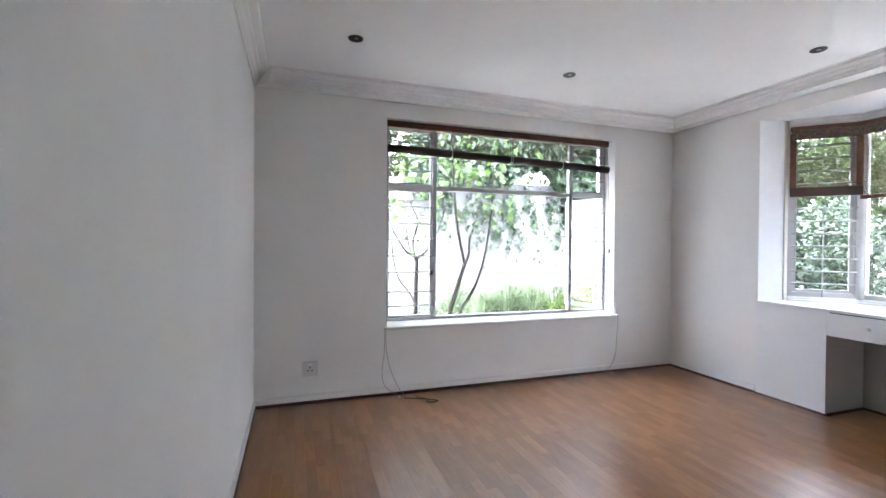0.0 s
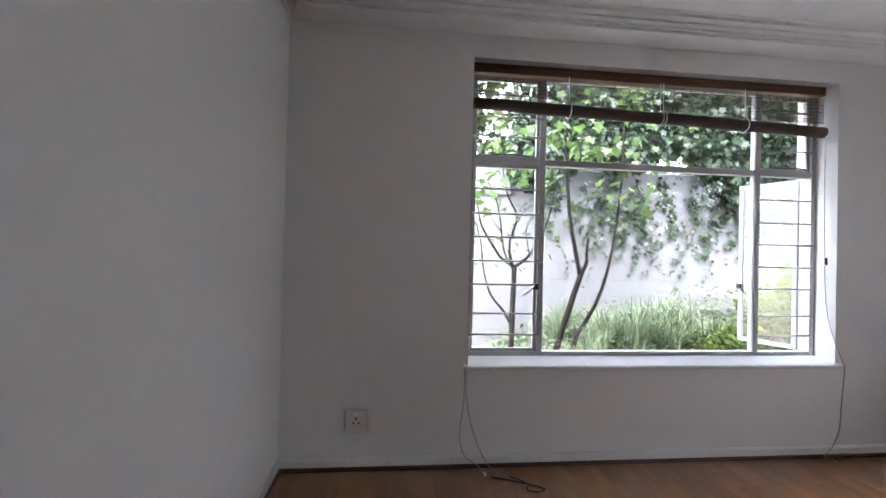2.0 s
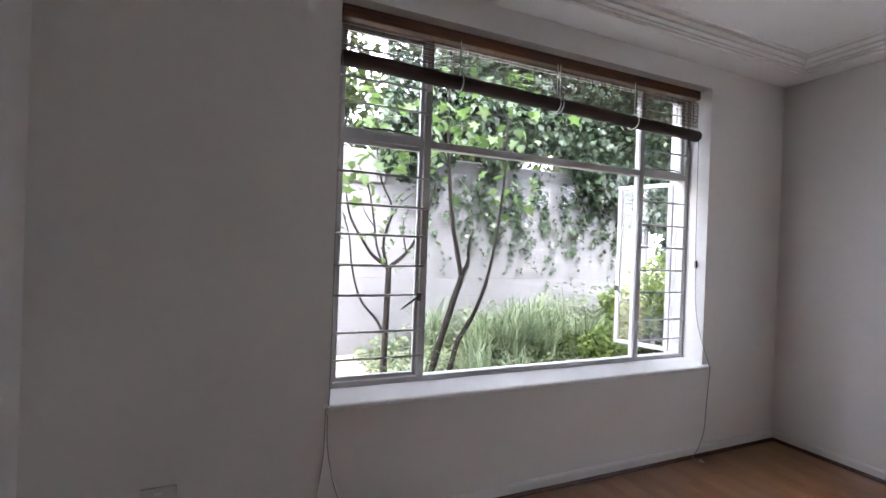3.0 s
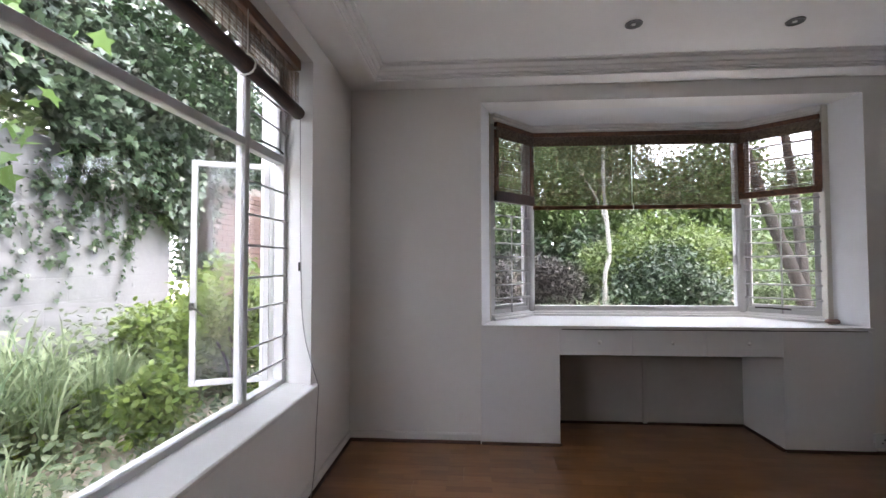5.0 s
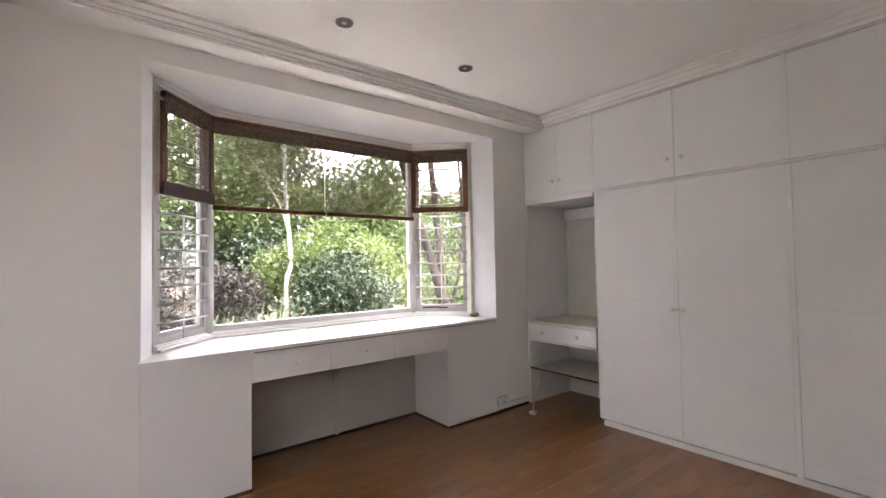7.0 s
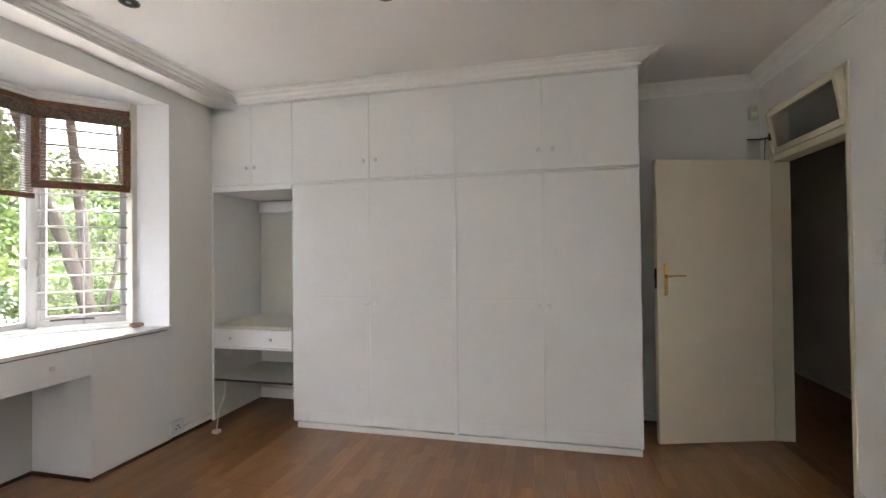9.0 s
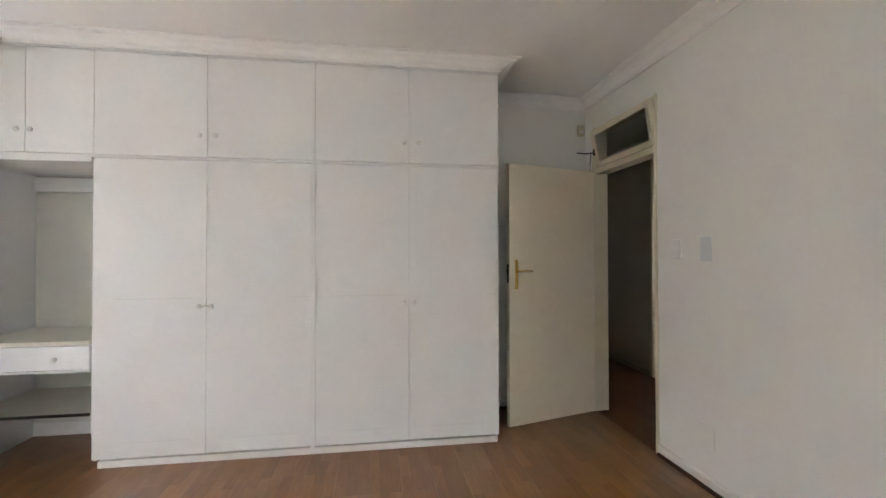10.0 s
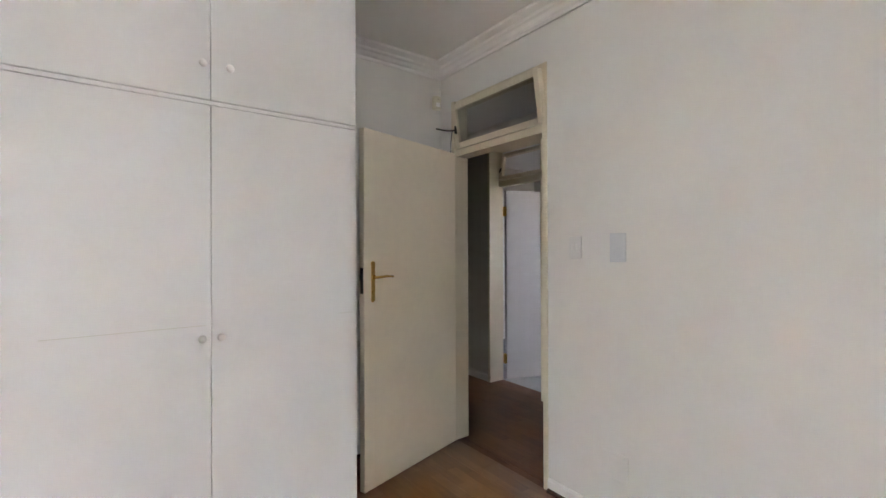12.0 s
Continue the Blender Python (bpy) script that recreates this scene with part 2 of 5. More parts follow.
WALL = mat_base("wall_paint", (0.84, 0.826, 0.8), 0.62, var=0.03, scale=1.6, bump=0.1, bump_scale=90, stain=0.08, stain_color=(0.72, 0.70, 0.665))
# bay reveals and ceiling: wall white with bluish daylight put into its colour
DAYLIT_WHITE = mat_base("daylight_tinted_paint", (0.81, 0.818, 0.835), 0.55, var=0.03, scale=2.0, bump=0.1, bump_scale=80)
CEIL = mat_base("ceiling_paint", (0.91, 0.905, 0.895), 0.75, var=0.03, scale=1.2, bump=0.06, bump_scale=70)
PLASTER = mat_base("cornice_plaster", (0.92, 0.912, 0.9), 0.6, var=0.03, scale=3)
CUPBOARD = mat_base("cupboard_enamel", (0.81, 0.81, 0.81), 0.38, var=0.03, scale=2.2, bump=0.05, bump_scale=30, stain=0.14, stain_color=(0.73, 0.705, 0.67), rvar=0.07)
# niche back and rail seams: darker and greener than the cupboard enamel
INNER = mat_base("dull_greenish_white", (0.68, 0.675, 0.62), 0.5, var=0.05, scale=2.5, stain=0.25, stain_color=(0.58, 0.57, 0.5))
# desk white darkened, so the kneehole's shade sits in its colour
KNEE_SHADE = mat_base("shaded_kneehole_paint", (0.51, 0.49, 0.455), 0.55, var=0.06, scale=2.5, stain=0.3, stain_color=(0.42, 0.4, 0.36))
SHELFTOP = mat_base("shelf_paint", (0.66, 0.63, 0.54), 0.4, var=0.06, scale=3, stain=0.25, stain_color=(0.55, 0.5, 0.4))
TRIM = mat_base("white_gloss_paint", (0.8, 0.79, 0.77), 0.35, var=0.04, scale=7, stain=0.1, stain_color=(0.6, 0.57, 0.52))
STEEL = mat_base("painted_steel", (0.52, 0.515, 0.505), 0.45, var=0.05, scale=9, stain=0.2, stain_color=(0.5, 0.46, 0.4))
BARSTEEL = mat_base("burglar_bar_paint", (0.42, 0.415, 0.405), 0.45, var=0.1, scale=12)
CREAM = mat_base("cream_enamel", (0.86, 0.78, 0.64), 0.4, var=0.05, scale=2.5, bump=0.05, bump_scale=50, stain=0.25, stain_color=(0.78, 0.685, 0.53), rvar=0.06)
CREAMFRAME = mat_base("cream_frame_paint", (0.76, 0.69, 0.55), 0.42, var=0.05, scale=5, stain=0.3, stain_color=(0.62, 0.53, 0.38))
ENDPOST = mat_base("pale_post_paint", (0.66, 0.63, 0.56), 0.42, var=0.05, scale=5)
BLINDWOOD = mat_wood("blind_wood", (0.07, 0.026, 0.012), (0.2, 0.078, 0.032), 0.45)
REED = mat_wood("blind_reed", (0.05, 0.026, 0.014), (0.17, 0.09, 0.045), 0.6)
VALANCE = mat_wood("valance_reed", (0.07, 0.045, 0.03), (0.2, 0.14, 0.09), 0.65)
ROLL = mat_wood("rolled_reed", (0.028, 0.014, 0.01), (0.075, 0.035, 0.024), 0.65, scale=2)
EDGEWOOD = mat_wood("dark_edge_wood", (0.02, 0.012, 0.008), (0.05, 0.028, 0.018), 0.55)
BEAD = mat_wood("floor_bead_wood", (0.045, 0.02, 0.011), (0.11, 0.05, 0.025), 0.45)
FLOORMAT = mat_laminate("laminate_boards", ((0.14, 0.058, 0.022), (0.25, 0.112, 0.045), (0.39, 0.195, 0.086)), 0.305, 0.3)
HALLMAT = mat_laminate("hall_parquet", ((0.11, 0.038, 0.012), (0.18, 0.068, 0.023), (0.26, 0.105, 0.039)), 0.42)
SUBFLOOR = mat_base("dark_joint", (0.05, 0.025, 0.012), 0.8)
BRASS = mat_base("polished_brass", (0.75, 0.5, 0.18), 0.2, metal=1.0, var=0.1, scale=30, rvar=0.06)
CHROME = mat_base("brushed_chrome", (0.5, 0.5, 0.5), 0.3, metal=1.0, var=0.08, scale=30)
RIM = mat_base("dull_chrome", (0.16, 0.16, 0.17), 0.35, metal=1.0, var=0.08, scale=30)
DARKMETAL = mat_base("dark_iron", (0.05, 0.045, 0.04), 0.5, metal=0.6, var=0.1, scale=40)
LAMPDARK = mat_base("lamp_cavity", (0.05, 0.05, 0.055), 0.35, metal=0.4)
PLASTIC = mat_base("white_plastic", (0.84, 0.833, 0.815), 0.35, var=0.02, scale=20)
YPLASTIC = mat_base("aged_plastic", (0.68, 0.65, 0.53), 0.4, var=0.04, scale=20)
SOCKETPLASTIC = mat_base("socket_plastic", (0.68, 0.66, 0.63), 0.4, var=0.03, scale=20)
SWITCHPLASTIC = mat_base("switch_plastic", (0.79, 0.785, 0.77), 0.4, var=0.02, scale=20)
GREYPLASTIC = mat_base("grey_plastic", (0.7, 0.715, 0.735), 0.4, var=0.03, scale=15)
CORD = mat_base("white_cord", (0.7, 0.68, 0.62), 0.7, var=0.08, scale=60)
GREYCORD = mat_base("grey_cord", (0.36, 0.34, 0.33), 0.7, var=0.08, scale=60)
DARKCORD = mat_base("dark_cord", (0.07, 0.055, 0.045), 0.7, var=0.1, scale=60)
PIERMORTAR = mat_base("dark_mortar", (0.2, 0.18, 0.16), 0.9, var=0.15, scale=12)
GLASS = mat_glass("window_glass")
FROST = mat_glass("fanlight_glass", (0.8, 0.8, 0.78), 0.08)
TILE = mat_base("pale_tile", (0.62, 0.64, 0.68), 0.2, var=0.05, scale=4)
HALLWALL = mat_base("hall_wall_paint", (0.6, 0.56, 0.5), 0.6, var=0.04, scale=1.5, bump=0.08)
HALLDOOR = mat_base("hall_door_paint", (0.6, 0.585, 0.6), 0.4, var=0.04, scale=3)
GWALL = mat_base("rendered_garden_wall", (0.19, 0.19, 0.194), 0.85, var=0.16, scale=1.2, bump=0.6, bump_scale=14, stain=0.45, stain_color=(0.125, 0.13, 0.125), courses=0.2)
BRICK = mat_base("red_brick", (0.11, 0.068, 0.055), 0.85, var=0.25, scale=7, bump=0.5, bump_scale=40)
MORTAR = mat_base("mortar", (0.45, 0.42, 0.38), 0.9, var=0.1, scale=12)
SOIL = mat_base("garden_soil", (0.44, 0.38, 0.30), 0.95, var=0.35, scale=3, bump=0.9, bump_scale=18, stain=0.6, stain_color=(0.5, 0.43, 0.34))
BARK = mat_base("dark_bark", (0.02, 0.016, 0.013), 0.9, var=0.35, scale=12, bump=0.9, bump_scale=40, stain=0.4, stain_color=(0.042, 0.037, 0.031), spec=0.2)
PALEBARK = mat_base("pale_bark", (0.27, 0.26, 0.235), 0.85, var=0.2, scale=10, bump=0.6, bump_scale=35, stain=0.45, stain_color=(0.13, 0.125, 0.11))
STONE = mat_base("garden_stone", (0.05, 0.046, 0.042), 0.9, var=0.3, scale=4, bump=0.8, bump_scale=16, stain=0.5, stain_color=(0.02, 0.024, 0.018))
PIPEPAINT = mat_base("white_pipe_paint", (0.78, 0.78, 0.78), 0.45, var=0.03, scale=5)
IVYLEAF = mat_leaf("ivy_leaf", (0.016, 0.032, 0.018), (0.08, 0.12, 0.07), 0.2, 0.25)
MAPLELEAF = mat_leaf("lobed_leaf", (0.045, 0.09, 0.022), (0.12, 0.20, 0.055), 0.4)
BUSHLEAF = mat_leaf("bush_leaf", (0.06, 0.115, 0.02), (0.24, 0.32, 0.075), 0.42)
SHRUBLEAF = mat_leaf("shrub_leaf", (0.005, 0.014, 0.007), (0.03, 0.06, 0.021), 0.15, 0.4)
TREELEAF = mat_leaf("tree_leaf", (0.016, 0.035, 0.009), (0.08, 0.115, 0.035), 0.35)
TWIGLEAF = mat_leaf("dry_twig", (0.014, 0.013, 0.011), (0.06, 0.052, 0.043), 0.1, 0.8)
PALEBUSH = mat_leaf("pale_bush_leaf", (0.035, 0.07, 0.016), (0.15, 0.2, 0.05), 0.4)
GARDENLEAF = mat_leaf("garden_leaf", (0.022, 0.048, 0.012), (0.095, 0.145, 0.04), 0.35)
WEEDLEAF = mat_leaf("weed_leaf", (0.055, 0.095, 0.045), (0.29, 0.35, 0.2), 0.35)
BLADE = mat_leaf("strap_leaf", (0.06, 0.115, 0.052), (0.34, 0.40, 0.23), 0.3)

# ---- room ----
W, L, H = 4.365, 4.103, 2.70
SOUTH = -0.66
NX0, NX1, NZ0, NZ1 = 1.094, 3.575, 0.613, 2.489      # opening for the garden window
WY = L + 0.17                                          # plane of its frame
BY0, BY1, BZ0, BZ1 = 0.43, 3.115, 0.86, 2.515         # opening of the bay
BA, BB, BC, BD = (4.625, 3.035), (4.995, 2.68), (5.005, 0.90), (4.625, 0.51)
DY0, DY1, DZ1 = -0.507, 0.352, 2.41                  # doorway in the west wall
WT = 0.105


def wall_boxes(*boxes):
    bm = bmesh.new()
    for b in boxes:
        box(bm, *b)
    return bm


structure("wall_north", wall_boxes((-WT, L, -0.2, NX0, L + 0.305, 2.95), (NX1, L, -0.2, W + 0.2, L + 0.305, 2.95), (NX0, L, -0.2, NX1, L + 0.305, NZ0 - 0.02), (NX0, L, NZ1, NX1, L + 0.305, 2.95)),
          WALL, "off-white painted plaster wall with a wide window", "wall")
structure("wall_east", wall_boxes((W, SOUTH, -0.2, W + 0.2, BY0, 2.95), (W, BY1, -0.2, W + 0.2, L, 2.95), (W, BY0, BZ1, W + 0.2, BY1, 2.95)),
          WALL, "off-white painted plaster wall opening into a bay", "wall")
structure("wall_west", wall_boxes((-WT, DY1, -0.2, 0, L, 2.95), (-WT, SOUTH - 0.15, -0.2, 0, DY0, 2.95), (-WT, DY0, DZ1, 0, DY1, 2.95)),
          WALL, "off-white painted plaster wall with scuffs beside the doorway", "wall")
structure("wall_south", B(0, SOUTH - 0.15, -0.2, W + 0.2, SOUTH, 2.95), WALL, "off-white painted plaster wall behind the wardrobe", "wall")
structure("ceiling", B(-WT, SOUTH - 0.15, H, W + 0.2, L + 0.27, H + 0.12), CEIL, "smooth white painted plaster ceiling", "ceiling")

# bay shell
for a, b in (((W + 0.002, BY1), BA), (BD, (W + 0.002, BY0))):
    m, n = along(a, b)
    structure("wall_bay_reveal", B(0, 0, -0.2, n, 0.12, BZ1 + 0.1, m=m), DAYLIT_WHITE, "off-white splayed reveal beside the bay window", "wall")
for a, b in ((BA, BB), (BB, BC), (BC, BD)):
    m, n = along(a, b)
    structure("wall_bay_low", B(-0.03, -0.03, -0.2, n + 0.03, 0.1, 0.865, m=m), WALL, "low off-white bay wall under the window", "wall")
top = bmesh.new()
ring = [(W + 0.19, BY1 + 0.1), (BA[0] + 0.06, BY1 + 0.06), (BB[0] + 0.13, BB[1] + 0.08), (BC[0] + 0.13, BC[1] - 0.08), (BD[0] + 0.06, BY0 - 0.03), (W + 0.19, BY0 - 0.1)]
f = top.faces.new([top.verts.new((x, y, BZ1)) for x, y in ring])
r = bmesh.ops.extrude_face_region(top, geom=[f])
bmesh.ops.translate(top, vec=(0, 0, 0.16), verts=[v for v in r["geom"] if isinstance(v, bmesh.types.BMVert)])
structure("ceiling_bay", top, DAYLIT_WHITE, "white painted ceiling of the bay", "ceiling")

# unseen slab added as a roof, its short overhang trimming steep sky light
roof = bmesh.new()
box(roof, -WT - 0.2, SOUTH - 0.5, 2.952, W + 0.30, L + 0.38, 3.04, 0.01)
structure("roof", roof, PIPEPAINT, "unseen flat white roof slab added over the room", "roof")

# mouldings
BIG = [(0, 2.632), (0.2232, 2.5979), (0.243, 2.5979), (0.2443, 2.6082), (0.2306, 2.6090), (0.2319, 2.6142), (0.253, 2.6149), (0.2542, 2.6230), (0.2418, 2.6238), (0.243, 2.6282), (0.2604, 2.6304), (0.2654, 2.6497), (0.253, 2.6512), (0.2554, 2.6556), (0.2728, 2.6578), (0.2852, 2.6793), (0.2629, 2.6808), (0.2654, 2.6882), (0.305, 2.6889), (0.31, H - 0.001), (0, H - 0.001)]
SMALL = [(0, 2.615), (0.012, 2.613), (0.016, 2.632), (0.03, 2.64), (0.045, 2.655), (0.062, 2.662), (0.07, 2.674), (0.1, 2.682), (0.112, 2.686), (0.118, H - 0.001), (0, H - 0.001)]
WARD = [(0, 2.632), (0.014, 2.632), (0.018, 2.65), (0.045, 2.658), (0.06, 2.67), (0.095, 2.678), (0.105, 2.688), (0.128, 2.69), (0.13, H - 0.001), (0, H - 0.001)]
structure("cornice_north", sweep(bmesh.new(), BIG, (0, L - 0.001), (W, L - 0.001), (0, -1), ((0, 0.5), (0, -1))), PLASTER, "white stepped plaster cornice above the window", "cornice")
structure("cornice_east", sweep(bmesh.new(), BIG, (W - 0.001, L), (W - 0.001, 0.002), (-1, 0), ((0, 1), (0, 0))), PLASTER, "white stepped plaster cornice above the bay", "cornice")
structure("cornice_west", sweep(bmesh.new(), SMALL, (0.001, SOUTH), (0.001, L - 0.01), (1, 0), ((0, 1), (0, -1))), PLASTER, "white moulded plaster cornice over the doorway", "cornice")
structure("cornice_south", sweep(bmesh.new(), SMALL, (0, SOUTH + 0.001), (0.995, SOUTH + 0.001), (0, 1), ((0, 1), (0, 0))), PLASTER, "white moulded plaster cornice in the door recess", "cornice")

SKIRT = [(0, 0.023), (0.013, 0.023), (0.013, 0.062), (0.009, 0.07), (0.006, 0.075), (0, 0.075)]
QUAD = [(0, 0), (0.022, 0), (0.021, 0.010), (0.016, 0.017), (0.009, 0.0228), (0, 0.0228)]


def skirting(name, p0, p1, inward):
    structure(name, sweep(bmesh.new(), SKIRT, p0, p1, inward), TRIM, "white painted skirting board along the wall", "skirting")
    structure("trim_floor_bead", sweep(bmesh.new(), QUAD, p0, p1, inward), BEAD, "dark wooden quarter bead against the floor", "trim")


skirting("baseboard_north", (0, L - 0.001), (W, L - 0.001), (0, -1))
skirting("baseboard_east", (W - 0.001, L), (W - 0.001, BY1 + 0.012), (-1, 0))
skirting("baseboard_east_end", (W - 0.001, BY0 - 0.012), (W - 0.001, 0.03), (-1, 0))
skirting("baseboard_west", (0.001, DY1 + 0.004), (0.001, L), (1, 0))
skirting("baseboard_south", (0.0, SOUTH + 0.001), (0.995, SOUTH + 0.001), (0, 1))

# ---- garden window ----
def pane(parent, m, x0, x1, z0, z1, y=0.0, mat=None):
    p = part("pane", B(x0, y - 0.002, z0, x1, y + 0.002, z1, m=m), mat or GLASS, parent)
    p.visible_shadow = False
    return p


def bar(name, parent, p0, p1, r, mat, label=""):
    return part(name, cyl(bmesh.new(), p0, p1, r, seg=8), mat, parent, label, smooth=True)


def rect_frame(m, x0, x1, z0, z1, w, d0, d1, bevel=0.002):
    """Four mitred-looking members round an opening, in the frame m (x along, y deep)."""
    bm = bmesh.new()
    box(bm, x0, d0, z0, x0 + w, d1, z1, bevel, m)
    box(bm, x1 - w, d0, z0, x1, d1, z1, bevel, m)
    box(bm, x0 + w, d0 + 0.001, z0, x1 - w, d1 - 0.001, z0 + w, bevel, m)
    box(bm, x0 + w, d0 + 0.001, z1 - w, x1 - w, d1 - 0.001, z1, bevel, m)
    return bm


win = thing("window_1", "white painted steel window with burglar bars and an open casement", "window", kind="structure", at=(0, 0, 0))
wm = Matrix.Translation((0, WY, 0))
ZB, ZT, XM0, XM1, ZM = 0.626, 2.477, 1.59, 3.128, 1.896
part("window_frame", rect_frame(wm, NX0 + 0.004, NX1 - 0.004, ZB, ZT, 0.035, -0.02, 0.035), STEEL, win)
part("mullion", B(XM0 - 0.02, -0.02, ZB + 0.03, XM0 + 0.02, 0.03, ZT - 0.03, bevel=0.003, m=wm), STEEL, win)
part("mullion", B(XM1 - 0.02, -0.02, ZB + 0.03, XM1 + 0.02, 0.03, ZT - 0.03, bevel=0.003, m=wm), STEEL, win)
for x0, x1 in ((NX0 + 0.039, XM0 - 0.02), (XM0 + 0.02, XM1 - 0.02), (XM1 + 0.02, NX1 - 0.039)):
    part("transom", B(x0, -0.019, ZM - 0.02, x1, 0.029, ZM + 0.02, bevel=0.003, m=wm), STEEL, win)


def sash(parent, m, x0, x1, z0, z1, label="", w=0.022):
    s = part("sash", rect_frame(m, x0, x1, z0, z1, w, 0.0, 0.028), STEEL, parent, label)
    p = part("pane", B(x0 + 0.02, 0.012, z0 + 0.02, x1 - 0.02, 0.016, z1 - 0.02, m=m), GLASS, s)
    p.visible_shadow = False
    return s


sash(win, wm, NX0 + 0.036, XM0 - 0.016, ZB + 0.032, ZM - 0.018)
sash(win, wm, NX0 + 0.036, XM0 - 0.016, ZM + 0.018, ZT - 0.033)
sash(win, wm, XM1 + 0.016, NX1 - 0.036, ZM + 0.018, ZT - 0.033)
pane(win, wm, XM0 + 0.015, XM1 - 0.015, ZB + 0.03, ZM - 0.015)
pane(win, wm, XM0 + 0.015, XM1 - 0.015, ZM + 0.015, ZT - 0.03)
hinge = Matrix.Translation((NX1 - 0.07, WY + 0.05, 0)) @ Matrix.Rotation(radians(-68), 4, "Z") @ Matrix.Translation((-(NX1 - 0.036) + 0.0, 0, 0))
sash(win, hinge, XM1 + 0.016 - 0.0, NX1 - 0.036, ZB + 0.032, ZM - 0.022, "open white steel casement", 0.03)
for n, z in enumerate([0.773, 0.908, 1.094, 1.245, 1.4, 1.55, 1.71, 2.052, 2.176, 2.321]):
    bar("burglar_bar", win, (NX0 + 0.02, WY - 0.03, z), (XM0, WY - 0.03, z), 0.0058, BARSTEEL)
    bar("burglar_bar", win, (XM1, WY - 0.03, z), (NX1 - 0.02, WY - 0.03, z), 0.0058, BARSTEEL)
for x, s, z in ((XM0 - 0.03, -1, 1.084),):
    hb = bmesh.new()
    box(hb, x - 0.012, WY - 0.05, z - 0.02, x + 0.012, WY - 0.02, z + 0.02, 0.004)
    tube(hb, [(x, WY - 0.045, z), (x + s * 0.03, WY - 0.06, z - 0.01), (x + s * 0.1, WY - 0.065, z - 0.06)], 0.007, 0.005)
    part("window_handle", hb, DARKMETAL, win, "dark iron casement handle")
hb = bmesh.new()
box(hb, XM1 + 0.018, -0.03, 1.065, XM1 + 0.04, 0.002, 1.105, 0.004, hinge)
tube(hb, [hinge @ Vector(p) for p in ((XM1 + 0.03, -0.025, 1.085), (XM1 + 0.05, -0.04, 1.075), (XM1 + 0.10, -0.05, 1.03))], 0.007, 0.005)
part("window_handle", hb, DARKMETAL, win, "dark iron casement handle")
for x in ((NX0 + XM0) / 2 + 0.03, (XM1 + NX1) / 2):
    part("stay", tube(bmesh.new(), [(x - 0.13, WY - 0.035, ZM + 0.035), (x + 0.05, WY - 0.04, ZM + 0.04), (x + 0.13, WY - 0.035, ZM + 0.033)], 0.006), DARKMETAL, win, "dark iron window stay")
sl = bmesh.new()
pro = [(L + 0.19, 0.588), (L - 0.022, 0.588), (L - 0.028, 0.595), (L - 0.028, 0.609), (L - 0.02, 0.615), (L + 0.19, 0.638)]
va = [sl.verts.new((NX0 - 0.024, y, z)) for y, z in pro]
vb = [sl.verts.new((NX1 + 0.06, y, z)) for y, z in pro]
for i in range(6):
    sl.faces.new((va[i], va[(i + 1) % 6], vb[(i + 1) % 6], vb[i]))
sl.faces.new(va), sl.faces.new(vb)
# the board is notched so that only its nosing runs past the opening
for v in sl.verts:
    if v.co.y > L + 0.1:
        v.co.x = max(NX0 + 0.001, min(NX1 - 0.001, v.co.x))
part("window_sill", sl, TRIM, win, "white painted window board")
part("cleat", B(NX1 - 0.016, L + 0.06, 1.27, NX1 - 0.001, L + 0.075, 1.32, bevel=0.003), DARKMETAL, win, "small dark cord cleat")

# ---- bay window ----
bw = thing("window_2", "white painted bay window with barred side lights", "window", kind="structure")
BZB, BZT = 0.905, 2.44


def bay_side(a, b, barred, splits=()):
    m, n = along(a, b)
    m = m @ Matrix.Translation((0, 0.0, 0))
    part("window_frame", rect_frame(m, 0.0, n, BZB, BZT, 0.04, 0.0, 0.055), STEEL, bw)
    if barred:
        s = part("sash", rect_frame(m, 0.042, n - 0.042, BZB + 0.042, BZT - 0.042, 0.025, 0.012, 0.045), STEEL, bw)
        p = part("pane", B(0.06, 0.026, BZB + 0.06, n - 0.06, 0.03, BZT - 0.06, m=m), GLASS, s)
        p.visible_shadow = False
        for k in range(12):
            z = BZB + 0.12 + k * 0.113
            part("burglar_bar", cyl(bmesh.new(), m @ Vector((0.02, -0.012, z)), m @ Vector((n - 0.02, -0.012, z)), 0.0068, seg=8), BARSTEEL, bw, smooth=True)
        part("burglar_bar", cyl(bmesh.new(), m @ Vector((n * 0.5, -0.004, BZB)), m @ Vector((n * 0.5, -0.004, 1.7)), 0.006, seg=8), BARSTEEL, bw, smooth=True)
    else:
        pane(bw, m, 0.038, n - 0.038, BZB + 0.038, BZT - 0.038, 0.028)
    # stepped sub-sill and head trim
    sub = bmesh.new()
    box(sub, -0.01, -0.055, 0.862, n + 0.01, 0.05, 0.882, 0.003, m)
    box(sub, -0.005, -0.032, 0.882, n + 0.005, 0.05, 0.896, 0.003, m)
    box(sub, 0, -0.012, 0.896, n, 0.05, BZB, 0.002, m)
    part("window_sill", sub, TRIM, bw)
    hd = bmesh.new()
    box(hd, 0, -0.01, BZT, n, 0.06, 2.47, 0.002, m)
    box(hd, 0, -0.03, 2.47, n, 0.06, 2.49, 0.003, m)
    box(hd, 0, -0.045, 2.49, n, 0.06, BZ1 - 0.001, 0.003, m)
    part("head_trim", hd, TRIM, bw)


